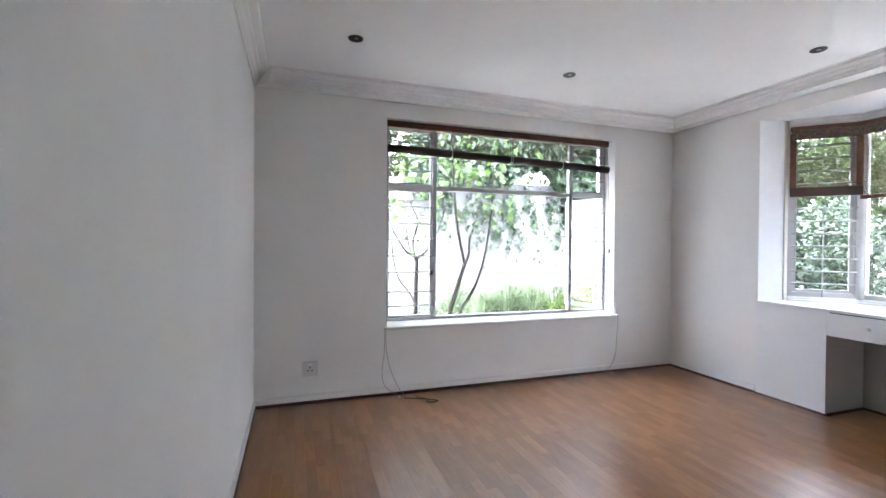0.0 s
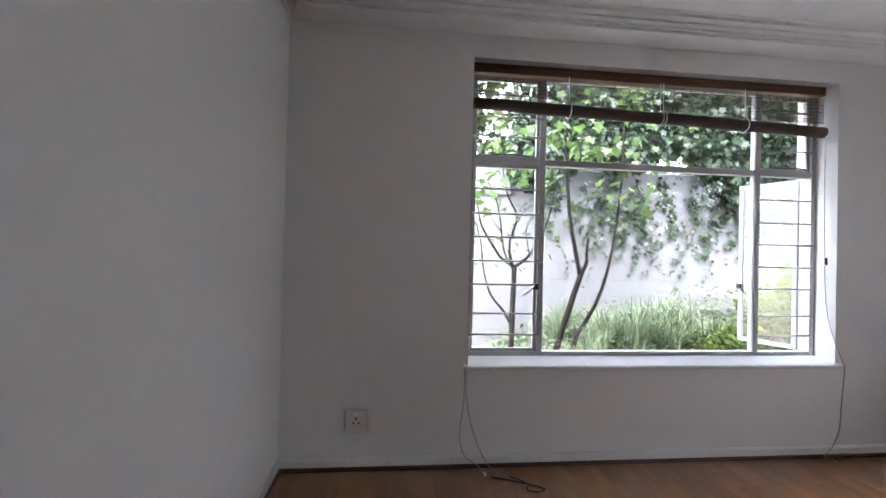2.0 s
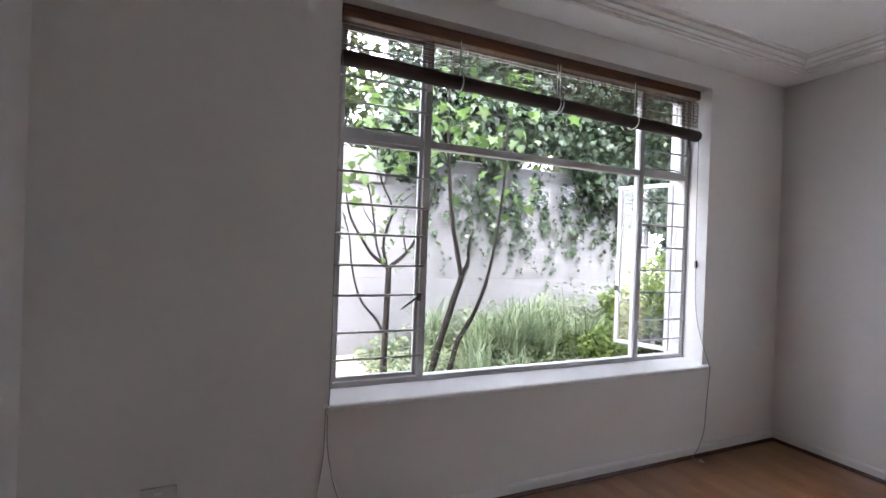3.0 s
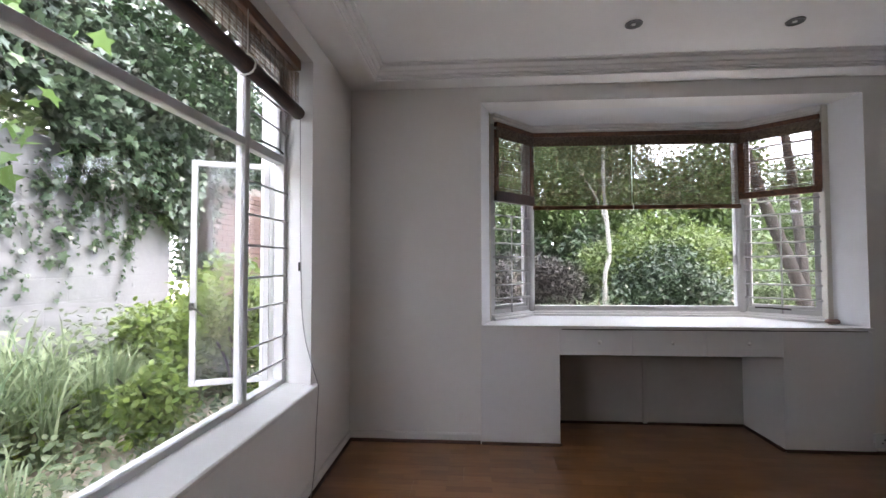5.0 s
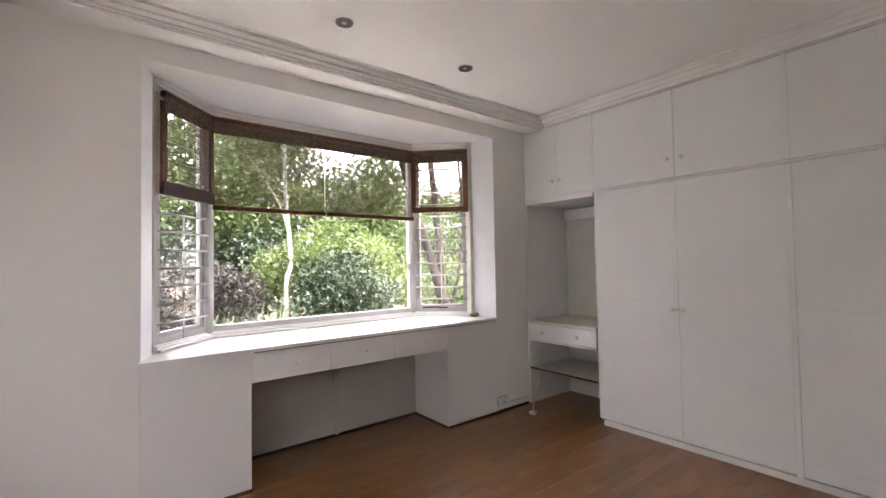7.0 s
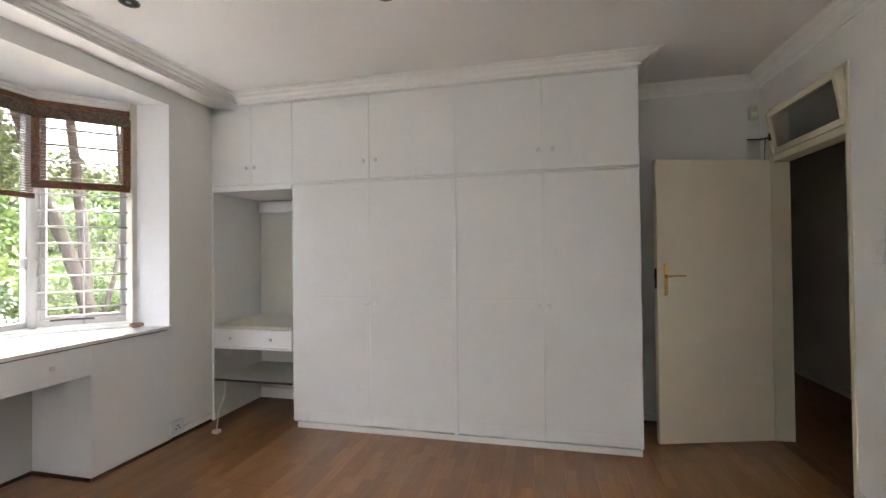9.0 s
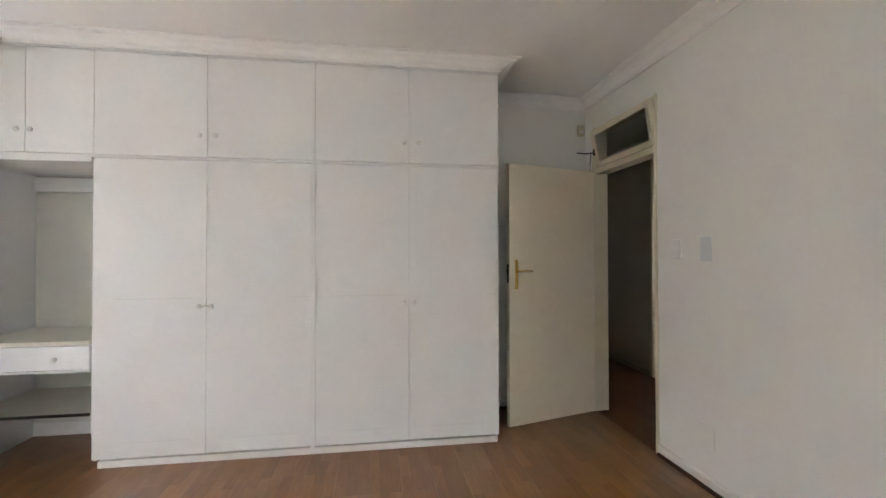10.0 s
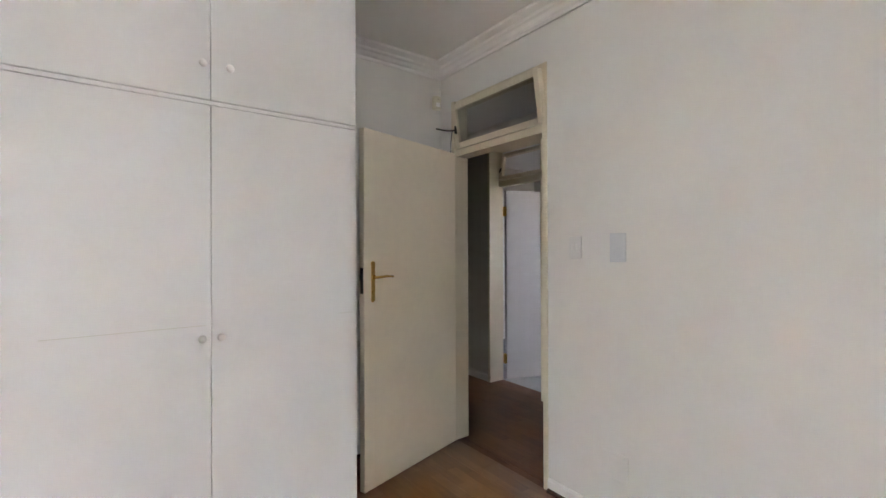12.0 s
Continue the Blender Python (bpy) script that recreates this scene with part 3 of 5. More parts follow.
bay_side(BA, BB, True)
bay_side(BB, BC, False)
bay_side(BC, BD, True)
for p in (BB, BC):
    part("corner_post", cyl(bmesh.new(), (p[0] + 0.012, p[1], BZB - 0.03), (p[0] + 0.012, p[1], BZT + 0.02), 0.036, seg=16), STEEL, bw, smooth=True)
for p, y0, y1 in ((BA, 0.0, 0.03), (BD, -0.03, 0.025)):
    part("end_post", B(p[0] - 0.04, p[1] + y0, 0.87, p[0] + 0.02, p[1] + y1, BZ1 - 0.002, bevel=0.004), ENDPOST, bw, "cream painted end post")
for y in (0.97, 2.60):
    part("window_handle", B(BB[0] - 0.04, y - 0.012, 1.30, BB[0] - 0.005, y + 0.012, 1.38, bevel=0.004), CHROME, bw)
stb = bmesh.new()
tube(stb, [(4.92, 0.85, 0.945), (4.84, 0.79, 0.95), (4.74, 0.69, 0.945)], 0.007)
part("stay", stb, DARKMETAL, bw, "dark iron window stay")

# ---- blinds ----
def blind(m, n, z_head, z_rail, label, rail_h=0.04, roll=False, slope=0.0, edges=True, cords=(), pitch=0.0062, thick=0.0032, deep=0.012, valance=True):
    """A reed roman blind on a wooden head, in the frame m with x along it."""
    ob = thing("reed_blind", label, "blind", "reed blinds")
    part("head_board", B(0.004, -0.012 - (0.012 if valance else 0), z_head - (0.036 if valance else 0.06), n - 0.004, deep, z_head, bevel=0.004, m=m), BLINDWOOD, ob, "stained wooden head board")
    if valance:
        vb = bmesh.new()
        for k in range(16):
            box(vb, 0.006, -0.020, z_head - 0.044 - k * 0.0052, n - 0.006, -0.015, z_head - 0.0396 - k * 0.0052, 0, m)
        box(vb, 0.006, -0.016, z_head - 0.122, n - 0.006, -0.014, z_head - 0.038, 0, m)
        part("valance", vb, VALANCE, ob, "folded reed valance")
    reeds = bmesh.new()
    z = z_head - 0.08
    zb = z_rail + rail_h
    k = 0
    while z > zb - max(slope, 0) * 0:
        jig = 0.0012 * math.sin(k * 2.3)
        for i in range(1):
            box(reeds, 0.008, -0.0012, z - thick / 2 + jig, n - 0.008, 0.0012, z + thick / 2 + jig, 0, m)
        z -= pitch
        k += 1
    x = 0.05
    while x < n - 0.03:
        box(reeds, x, -0.002, zb - 0.01, x + 0.002, 0.002, z_head - 0.07, 0, m)
        x += 0.052
    r = part("reed_weave", reeds, REED, ob, "thin brown woven reeds")
    r["kind"] = "stuff"
    if roll:
        rb = bmesh.new()
        pts = [m @ Vector((0.01 + (n - 0.02) * i / 14, 0.0, z_rail + 0.04 - slope * i / 14 + 0.002 * math.sin(i * 1.7))) for i in range(15)]
        tube(rb, pts, 0.037, 0.037, 14)
        part("rolled_reeds", rb, ROLL, ob, "dark rolled reed bundle", smooth=True)
    else:
        rb = bmesh.new()
        box(rb, 0.004, -0.016, z_rail, n - 0.004, 0.016, z_rail + rail_h, 0.006, m, 2)
        part("bottom_rail", rb, BLINDWOOD if rail_h < 0.06 else ROLL, ob, "dark wooden bottom rail")
    if edges:
        for x0 in (0.0, n - 0.045):
            part("edge_strip", B(x0, -0.006, z_rail + rail_h * 0.5, x0 + 0.045, 0.008, z_head - 0.06, bevel=0.002, m=m), BLINDWOOD, ob)
    for c in cords:
        cb = bmesh.new()
        cz = z_rail + 0.04 - slope * c / n if roll else z_rail + rail_h * 0.5
        rr = 0.047 if roll else 0.03
        pts = [m @ Vector((c + 0.006 * math.sin(a * 0.5), rr * math.cos(a), cz + rr * math.sin(a))) for a in [i * math.pi / 8 for i in range(17)]]
        tube(cb, pts, 0.0045, seg=6)
        tube(cb, [m @ Vector((c, -0.014, cz + rr)), m @ Vector((c, -0.013, z_head - 0.05))], 0.0022, seg=6)
        part("lift_cord", cb, CORD, ob, "pale looped lift cord", smooth=True)
    return ob


mN = Matrix.Translation((NX0 + 0.008, L + 0.07, 0))
blind(mN, NX1 - NX0 - 0.036, 2.485, 2.192, "brown reed blind rolled up under the window head", roll=True, slope=0.055, edges=False, cords=(0.62, 1.24, 1.26, 1.84), pitch=0.0085, deep=0.06, valance=False)


def inset(a, b, d):
    m, n = along(a, b)
    return m @ Matrix.Translation((0, -d, 0)), n


m, n = inset(BA, BB, 0.045)
blind(m, n, 2.442, 1.811, "brown reed blind half lowered over a side light", 0.08, pitch=0.0068, thick=0.0036)
m, n = inset(BB, BC, 0.045)
blind(m @ Matrix.Translation((0.02, 0, 0)), n - 0.04, 2.442, 1.773, "wide brown reed blind half lowered over the bay", 0.036, edges=False, cords=(0.84,), thick=0.0037)
m, n = inset(BC, BD, 0.045)
blind(m, n, 2.442, 1.848, "brown reed blind lowered over a barred side light", 0.052, pitch=0.0085, thick=0.0044)

# ---- desk in the bay ----
DX = W - 0.012
KY0, KY1, KZ, KB = 1.017, 2.555, 0.65, 4.83
for p, q, inw in (((W - 0.013, BY1 + 0.005), (W - 0.013, KY1), (-1, 0)), ((W - 0.013, KY0), (W - 0.013, BY0 - 0.005), (-1, 0)), ((KB - 0.001, KY1), (KB - 0.001, KY0), (-1, 0)), ((W - 0.012, KY1 - 0.001), (KB - 0.001, KY1 - 0.001), (0, -1)), ((KB - 0.001, KY0 + 0.001), (W - 0.012, KY0 + 0.001), (0, 1))):
    structure("trim_floor_bead", sweep(bmesh.new(), [(d * 0.6, z * 0.8) for d, z in QUAD], p, q, inw), BEAD, "dark wooden quarter bead against the floor", "trim")
desk = thing("built_in_desk", "white painted built-in desk filling the bay with a kneehole", "desk")
part("cupboard_side", B(DX, KY1, 0, KB + 0.03, BY1 + 0.005, 0.8385, bevel=0.002), CUPBOARD, desk)
part("cupboard_side", B(DX, BY0 - 0.005, 0, KB + 0.03, KY0, 0.83, bevel=0.002), CUPBOARD, desk)
# back panel and batten carry the kneehole's shade in their colour
part("back_panel", B(KB, KY0, 0, KB + 0.02, KY1, 0.8295), KNEE_SHADE, desk)
part("back_batten", B(KB - 0.012, 1.77, 0.0, KB, 1.805, 0.65, bevel=0.003), KNEE_SHADE, desk)
for i in range(3):
    a = KY0 + (KY1 - KY0) * i / 3 + 0.0005
    b = KY0 + (KY1 - KY0) * (i + 1) / 3 - 0.0005
    d = part("drawer", B(DX, a, KZ, 4.65, b, 0.83, bevel=0.002), CUPBOARD, desk)
    kb = bmesh.new()
    yk = (1.247, 1.766, 2.275)[i]
    cyl(kb, (DX, yk, 0.745), (DX - 0.012, yk, 0.745), 0.006, seg=10)
    bmesh.ops.create_uvsphere(kb, u_segments=12, v_segments=8, radius=0.0145, matrix=Matrix.Translation((DX - 0.018, yk, 0.745)) @ Matrix.Diagonal((0.7, 1, 1, 1)))
    part("knob", kb, TRIM, d, "round white knob", smooth=True)
tp = bmesh.new()
ring = [(DX - 0.012, BY0 - 0.01), (DX - 0.012, BY1 + 0.01), (W + 0.006, BY1 + 0.01), (W + 0.006, BY1 - 0.004), (BA[0], BA[1] - 0.004), (BB[0], BB[1] - 0.004), (BC[0], BC[1] + 0.004), (BD[0], BD[1] + 0.004), (W + 0.006, BY0 + 0.004), (W + 0.006, BY0 - 0.01)]
f = tp.faces.new([tp.verts.new((x, y, 0.839)) for x, y in ring])
r = bmesh.ops.extrude_face_region(tp, geom=[f])
bmesh.ops.translate(tp, vec=(0, 0, 0.021), verts=[v for v in r["geom"] if isinstance(v, bmesh.types.BMVert)])
part("worktop", tp, TRIM, desk, "glossy white desk top")
# solid dark strip that draws the shadow line below the worktop
part("shadow_strip", B(DX + 0.003, BY0 + 0.02, 0.8305, 4.65, KY1 - 0.02, 0.8385), EDGEWOOD, desk, "dark strip standing in for the shadow under the desk top")
dish = bmesh.new()
bmesh.ops.create_uvsphere(dish, u_segments=20, v_segments=10, radius=0.045, matrix=Matrix.Translation((4.53, 0.55, 0.878)) @ Matrix.Diagonal((1, 1, 0.42, 1)))
for v in dish.verts:
    v.co += Vector((noise.noise(v.co * 30), noise.noise(v.co * 30 + Vector((5, 0, 0))), noise.noise(v.co * 30 + Vector((0, 7, 0))) * 0.6)) * 0.012
mz = min(v.co.z for v in dish.verts)
for v in dish.verts:
    v.co.z += 0.8605 - mz
tagged(mesh_ob("crumpled_cloth", dish, mat_base("brown_cloth", (0.3, 0.2, 0.15), 0.85, var=0.2, scale=40), True), "small crumpled brown cloth lying on the desk top", "cloth")

# ---- wardrobe wall ----
XS = [0.996, 1.635, 2.273, 2.939, 3.602]
XE = W - 0.002
ward = thing("wardrobe", "white enamelled built-in wardrobe with four tall flush doors", "wardrobe")
cb = bmesh.new()
box(cb, XS[0], SOUTH + 0.001, 0.045, XS[0] + 0.02, -0.022, 1.949)
box(cb, XS[4] - 0.02, SOUTH + 0.001, 0.045, XS[4], -0.022, 1.949)
box(cb, XS[0] + 0.02, SOUTH + 0.001, 0.045, XS[4] - 0.02, SOUTH + 0.02, 1.949)
box(cb, XS[0] + 0.02, SOUTH + 0.02, 0.045, XS[4] - 0.02, -0.08, 0.065)
part("body", cb, CUPBOARD, ward)
part("plinth", B(XS[0] + 0.008, SOUTH + 0.001, 0.0, XS[4] - 0.03, -0.010, 0.0435, bevel=0.002), TRIM, ward, "white painted plinth")


def knob(x, z, parent):
    k = bmesh.new()
    cyl(k, (x, 0, z), (x, 0.012, z), 0.006, seg=10)
    bmesh.ops.create_uvsphere(k, u_segments=14, v_segments=8, radius=0.0155, matrix=Matrix.Translation((x, 0.019, z)) @ Matrix.Diagonal((1, 0.7, 1, 1)))
    return part("knob", k, TRIM, parent, "round white knob", smooth=True)


def door_panel(x0, x1, z0, z1, tilt=0.0):
    bm = bmesh.new()
    box(bm, x0 + 0.001, -0.02, z0, x1 - 0.001, 0.0, z1, 0.0025, None, 2)
    for v in bm.verts:
        v.co.y += tilt * (v.co.z - z0) / (z1 - z0) * (v.co.x - x0) / (x1 - x0)
    return bm


for i in range(4):
    d = part("door", door_panel(XS[i], XS[i + 1], 0.058, (1.9395, 1.9402, 1.9398, 1.9392)[i], (0.004, -0.003, 0.003, -0.004)[i]), CUPBOARD, ward)
    # planted cover strips of the old lock rail and kick rail
    part("rail_seam", B(XS[i] + 0.02, 0.0, 1.050, XS[i + 1] - 0.12, 0.0006, 1.0525), INNER, d)
    part("rail_seam", B(XS[i] + 0.10, 0.0, 0.146 + 0.002 * i, XS[i + 1] - 0.16, 0.0006, 0.1478 + 0.002 * i), INNER, d)
    pl = bmesh.new()
    for x0, x1, z0, z1 in ((XS[i] + 0.028, XS[i + 1] - 0.028, 1.895, 1.898), (XS[i] + 0.028, XS[i] + 0.031, 0.2, 1.895), (XS[i + 1] - 0.031, XS[i + 1] - 0.028, 0.2, 1.895)):
        box(pl, x0, 0.0, z0, x1, 0.0009, z1)
    part("panel_bead", pl, CUPBOARD, d)
    knob((1.600, 1.668, 2.902, 2.976)[i], 1.0, d)
part("latch", tube(bmesh.new(), [(2.899, 0.022, 1.0), (2.939, 0.028, 1.003), (2.974, 0.024, 0.992)], 0.005), CORD, ward, "pale string tying two knobs")
part("cover_strip", B(XS[2] - 0.016, 0.0, 0.05, XS[2] + 0.016, 0.007, 1.937, bevel=0.002), CUPBOARD, ward)


def overhead(x0, x1, kn, label, split):
    t = thing("overhead_cupboard", label, "cupboard", "cupboards above the wardrobe")
    b = bmesh.new()
    box(b, x0 + 0.0005, SOUTH + 0.001, 1.9432, x1 - 0.0005, -0.0008, 1.9588)
    box(b, x0 + 0.0005, SOUTH + 0.001, 2.62, x1 - 0.0005, -0.001, 2.696)
    box(b, x0 + 0.0005, SOUTH + 0.001, 1.9595, x0 + 0.02, -0.022, 2.62)
    box(b, x1 - 0.02, SOUTH + 0.001, 1.9595, x1 - 0.0005, -0.022, 2.62)
    box(b, x0 + 0.02, SOUTH + 0.001, 1.9595, x1 - 0.02, SOUTH + 0.02, 2.62)
    part("body", b, CUPBOARD, t)
    for a, c, k in ((x0, split, kn[0]), (split, x1, kn[1])):
        d = part("door", door_panel(a, c, 1.9622, 2.615, random.uniform(-0.003, 0.003)), CUPBOARD, t)
        knob(k, 2.10, d)
    return t


overhead(XS[0], XS[2], (1.565, 1.664), "white enamelled cupboard with two doors above the wardrobe", XS[1])
overhead(XS[2], XS[4], (2.883, 2.982), "white enamelled cupboard with two doors above the wardrobe", XS[3])
overhead(XS[4], XE, (3.944, 4.02), "short white enamelled cupboard above the open niche", 3.982)
for v in ((XS[2],),):
    part("cover_strip", B(v[0] - 0.013, 0.0, 1.962, v[0] + 0.013, 0.006, 2.62, bevel=0.002), CUPBOARD, ward)
wc = bmesh.new()
sweep(wc, WARD, (W - 0.2, 0.0), (XS[0], 0.0), (0, 1), ((0, 0), (0, 1)))
sweep(wc, WARD, (XS[0], 0.0), (XS[0], SOUTH + 0.13), (-1, 0), ((0, -1), (0, 0)))
structure("cornice_wardrobe", wc, PLASTER, "white plaster cornice crowning the wardrobe", "cornice")

niche = thing("dressing_niche", "white painted open niche with counter, drawer and low shelf", "shelving")
nb = bmesh.new()
box(nb, XE - 0.02, SOUTH + 0.001, 0, XE, 0.0, 1.948, 0.002)
box(nb, XS[4] + 0.001, SOUTH + 0.001, 0.20, XS[4] + 0.012, -0.02, 1.927)
part("side_panel", nb, CUPBOARD, niche)
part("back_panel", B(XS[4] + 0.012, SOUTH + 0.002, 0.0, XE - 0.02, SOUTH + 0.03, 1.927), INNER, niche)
part("ceiling_board", B(XS[4] + 0.012, SOUTH + 0.03, 1.912, XE - 0.02, 0.0, 1.948, bevel=0.002), CUPBOARD, niche)
part("pelmet", B(XS[4] + 0.012, -0.53, 1.785, XE - 0.09, -0.50, 1.885, bevel=0.003), CUPBOARD, niche)
part("counter", B(XS[4] + 0.012, SOUTH + 0.03, 0.772, XE - 0.02, 0.004, 0.798, bevel=0.003), SHELFTOP, niche, "worn cream counter board")
dr = part("drawer", B(XS[4] + 0.014, -0.5, 0.622, XE - 0.022, 0.0, 0.768, bevel=0.003), CUPBOARD, niche)
knob(4.18, 0.69, dr), knob(3.80, 0.69, dr)
part("drawer_rail", B(XS[4] + 0.012, -0.5, 0.604, XE - 0.02, 0.002, 0.62, bevel=0.002), CUPBOARD, niche)
sh = part("shelf", B(XS[4] + 0.012, SOUTH + 0.03, 0.332, XE - 0.02, -0.012, 0.348), SHELFTOP, niche, "worn cream low shelf")
part("shelf_edge", B(XS[4] + 0.012, -0.0115, 0.331, XE - 0.02, -0.002, 0.349, bevel=0.002), EDGEWOOD, sh, "dark bare front edge")
part("skirting", B(XS[4] + 0.012, SOUTH + 0.03, 0.0, XE - 0.02, SOUTH + 0.042, 0.1, bevel=0.003), TRIM, niche)

# ---- doorway ----
door = thing("door_1", "cream painted flush door standing open with brass handle", "door", kind="structure")
fr = bmesh.new()
box(fr, -WT, DY0 + 0.001, 0, 0.022, -0.474, DZ1 - 0.002, 0.003)
box(fr, -WT, 0.318, 0, 0.006, DY1 - 0.001, DZ1 - 0.002, 0.003)
box(fr, -WT + 0.001, -0.474, DZ1 - 0.035, 0.003, 0.318, DZ1 - 0.002, 0.003)
box(fr, -WT + 0.001, -0.474, 2.015, 0.003, 0.318, 2.062, 0.003)
box(fr, -WT - 0.005, 0.305, 0, -0.05, 0.3179, 2.0149, 0.002)
part("door_frame", fr, CREAMFRAME, door, "cream painted frame with chipped paint")
dm, dn = along((0.036, -0.468), (0.856, -0.234))
leaf = part("door_leaf", B(0, -0.02, 0.012, dn, 0.02, 2.03, bevel=0.003, m=dm), CREAM, door)
pl = bmesh.new()
box(pl, dn - 0.078, 0.02, 1.075, dn - 0.050, 0.026, 1.275, 0.0028, dm, 2)
for z in (1.075, 1.275):
    cyl(pl, dm @ Vector((dn - 0.064, 0.02, z)), dm @ Vector((dn - 0.064, 0.0258, z)), 0.016, 0.013, 18)
cyl(pl, dm @ Vector((dn - 0.064, 0.024, 1.20)), dm @ Vector((dn - 0.064, 0.034, 1.20)), 0.015, 0.012, 18)
part("handle_plate", pl, BRASS, leaf, "long polished brass plate", smooth=False)
lv = bmesh.new()
tube(lv, [dm @ Vector(p) for p in ((dn - 0.064, 0.024, 1.20), (dn - 0.064, 0.06, 1.20), (dn - 0.075, 0.066, 1.201), (dn - 0.13, 0.066, 1.204), (dn - 0.185, 0.062, 1.2))], 0.0085, 0.006, 10)
part("lever", lv, BRASS, leaf, "polished brass lever", smooth=True)
part("key_cover", cyl(bmesh.new(), dm @ Vector((dn - 0.064, 0.025, 1.115)), dm @ Vector((dn - 0.064, 0.030, 1.115)), 0.009), BRASS, leaf)
lk = bmesh.new()
box(lk, dn, -0.012, 1.11, dn + 0.002, 0.012, 1.255, 0, dm)
box(lk, dn + 0.002, -0.007, 1.19, dn + 0.011, 0.007, 1.215, 0.001, dm)
part("lock_plate", lk, DARKMETAL, leaf, "dark lock plate on the door edge")
for z in (0.25, 1.05, 1.8):
    part("hinge", cyl(bmesh.new(), dm @ Vector((-0.008, 0.012, z - 0.05)), dm @ Vector((-0.008, 0.012, z + 0.05)), 0.008), CREAMFRAME, door)
fl = Matrix.Translation((0.0, 0, 2.066)) @ Matrix.Rotation(radians(9), 4, "Y") @ Matrix.Translation((0, 0, -2.066))
fs = bmesh.new()
box(fs, -0.03, -0.462, 2.066, 0.012, -0.422, 2.372, 0.003, fl)
box(fs, -0.03, 0.295, 2.066, 0.012, 0.332, 2.372, 0.003, fl)
box(fs, -0.029, -0.422, 2.066, 0.011, 0.295, 2.106, 0.003, fl)
box(fs, -0.029, -0.422, 2.332, 0.011, 0.295, 2.372, 0.003, fl)
fan = part("fanlight", fs, CREAMFRAME, door, "cream fanlight tilted open")
gp = part("pane", B(-0.012, -0.43, 2.098, -0.007, 0.302, 2.34, m=fl), FROST, fan)
gp.visible_shadow = False
st = bmesh.new()
tube(st, [(0.03, -0.44, 2.19), (0.09, -0.47, 2.185), (0.15, -0.515, 2.20)], 0.006, 0.005)
tube(st, [(0.06, -0.444, 2.19), (0.06, -0.462, 2.10), (0.062, -0.46, 2.03)], 0.003)
box(st, 0.02, -0.444, 2.165, 0.045, -0.43, 2.22, 0.004)
part("stay", st, DARKMETAL, fan, "dark iron fanlight stay with cord")
structure("trim_threshold", B(-0.095, -0.472, 0.0, -0.045, 0.305, 0.005, bevel=0.002), HALLMAT, "worn wooden threshold strip in the doorway", "threshold")

# ---- hall and far room ----
HX0, HX1 = -1.10, -1.275
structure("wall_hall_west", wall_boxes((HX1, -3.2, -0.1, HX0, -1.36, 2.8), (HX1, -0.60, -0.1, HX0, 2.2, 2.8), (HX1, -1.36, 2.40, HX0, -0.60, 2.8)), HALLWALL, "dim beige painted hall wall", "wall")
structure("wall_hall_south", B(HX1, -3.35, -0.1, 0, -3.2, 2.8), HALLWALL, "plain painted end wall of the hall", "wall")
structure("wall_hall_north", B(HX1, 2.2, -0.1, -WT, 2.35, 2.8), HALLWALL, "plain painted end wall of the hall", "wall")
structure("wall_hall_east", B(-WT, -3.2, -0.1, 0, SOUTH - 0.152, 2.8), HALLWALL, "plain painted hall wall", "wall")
structure("ceiling_hall", B(HX1, -3.35, 2.6, -WT, 2.35, 2.75), CEIL, "white painted hall ceiling", "ceiling")
# the opening is out of view, added and sized to light the far room
structure("wall_bathroom", wall_boxes((-3.6, -3.0, -0.1, -3.45, 1.2, 2.8), (-3.45, -3.0, -0.1, HX1, -2.85, 2.8), (-3.45, 1.05, -0.1, -2.75, 1.2, 2.8), (-2.3, 1.05, -0.1, HX1, 1.2, 2.8), (-2.75, 1.05, -0.1, -2.3, 1.2, 1.40), (-2.75, 1.05, 1.93, -2.3, 1.2, 2.8)), WALL, "white walls of the far room with an added unseen light opening", "wall")
structure("ceiling_bathroom", B(-3.6, -3.0, 2.6, HX1, 1.2, 2.75), CEIL, "white ceiling of the far room", "ceiling")
structure("baseboard_hall", sweep(bmesh.new(), SKIRT, (HX0 + 0.001, -1.362), (HX0 + 0.001, -3.2), (1, 0)), HALLWALL, "painted skirting board in the hall", "skirting")
far = thing("door_2", "off-white painted door standing ajar into a bright far room", "door", kind="structure")
f2 = bmesh.new()
box(f2, HX1 - 0.005, -1.359, 0, HX0 + 0.008, -1.325, 2.398, 0.003)
box(f2, HX1 - 0.005, -0.655, 0, HX0 + 0.012, -0.601, 2.398, 0.003)
box(f2, HX1 - 0.004, -1.325, 2.0, HX1 + 0.06, -0.655, 2.06, 0.003)
box(f2, HX1 - 0.004, -1.325, 2.36, HX0 + 0.007, -0.655, 2.398, 0.003)
part("door_frame", f2, CREAMFRAME, far)
m2, n2 = along((-1.29, -1.316), (-1.98, -1.05))
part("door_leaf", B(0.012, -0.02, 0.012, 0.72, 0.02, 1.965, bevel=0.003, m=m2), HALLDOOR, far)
for z in (0.22, 1.75):
    part("hinge", B(-0.012, -0.02, z - 0.05, 0.02, 0.025, z + 0.05, bevel=0.004, m=m2), BRASS, far, "brass butt hinge")
fl2 = Matrix.Translation((-1.23, 0, 2.065)) @ Matrix.Rotation(radians(-10), 4, "Y") @ Matrix.Translation((1.23, 0, -2.065))
s2 = bmesh.new()
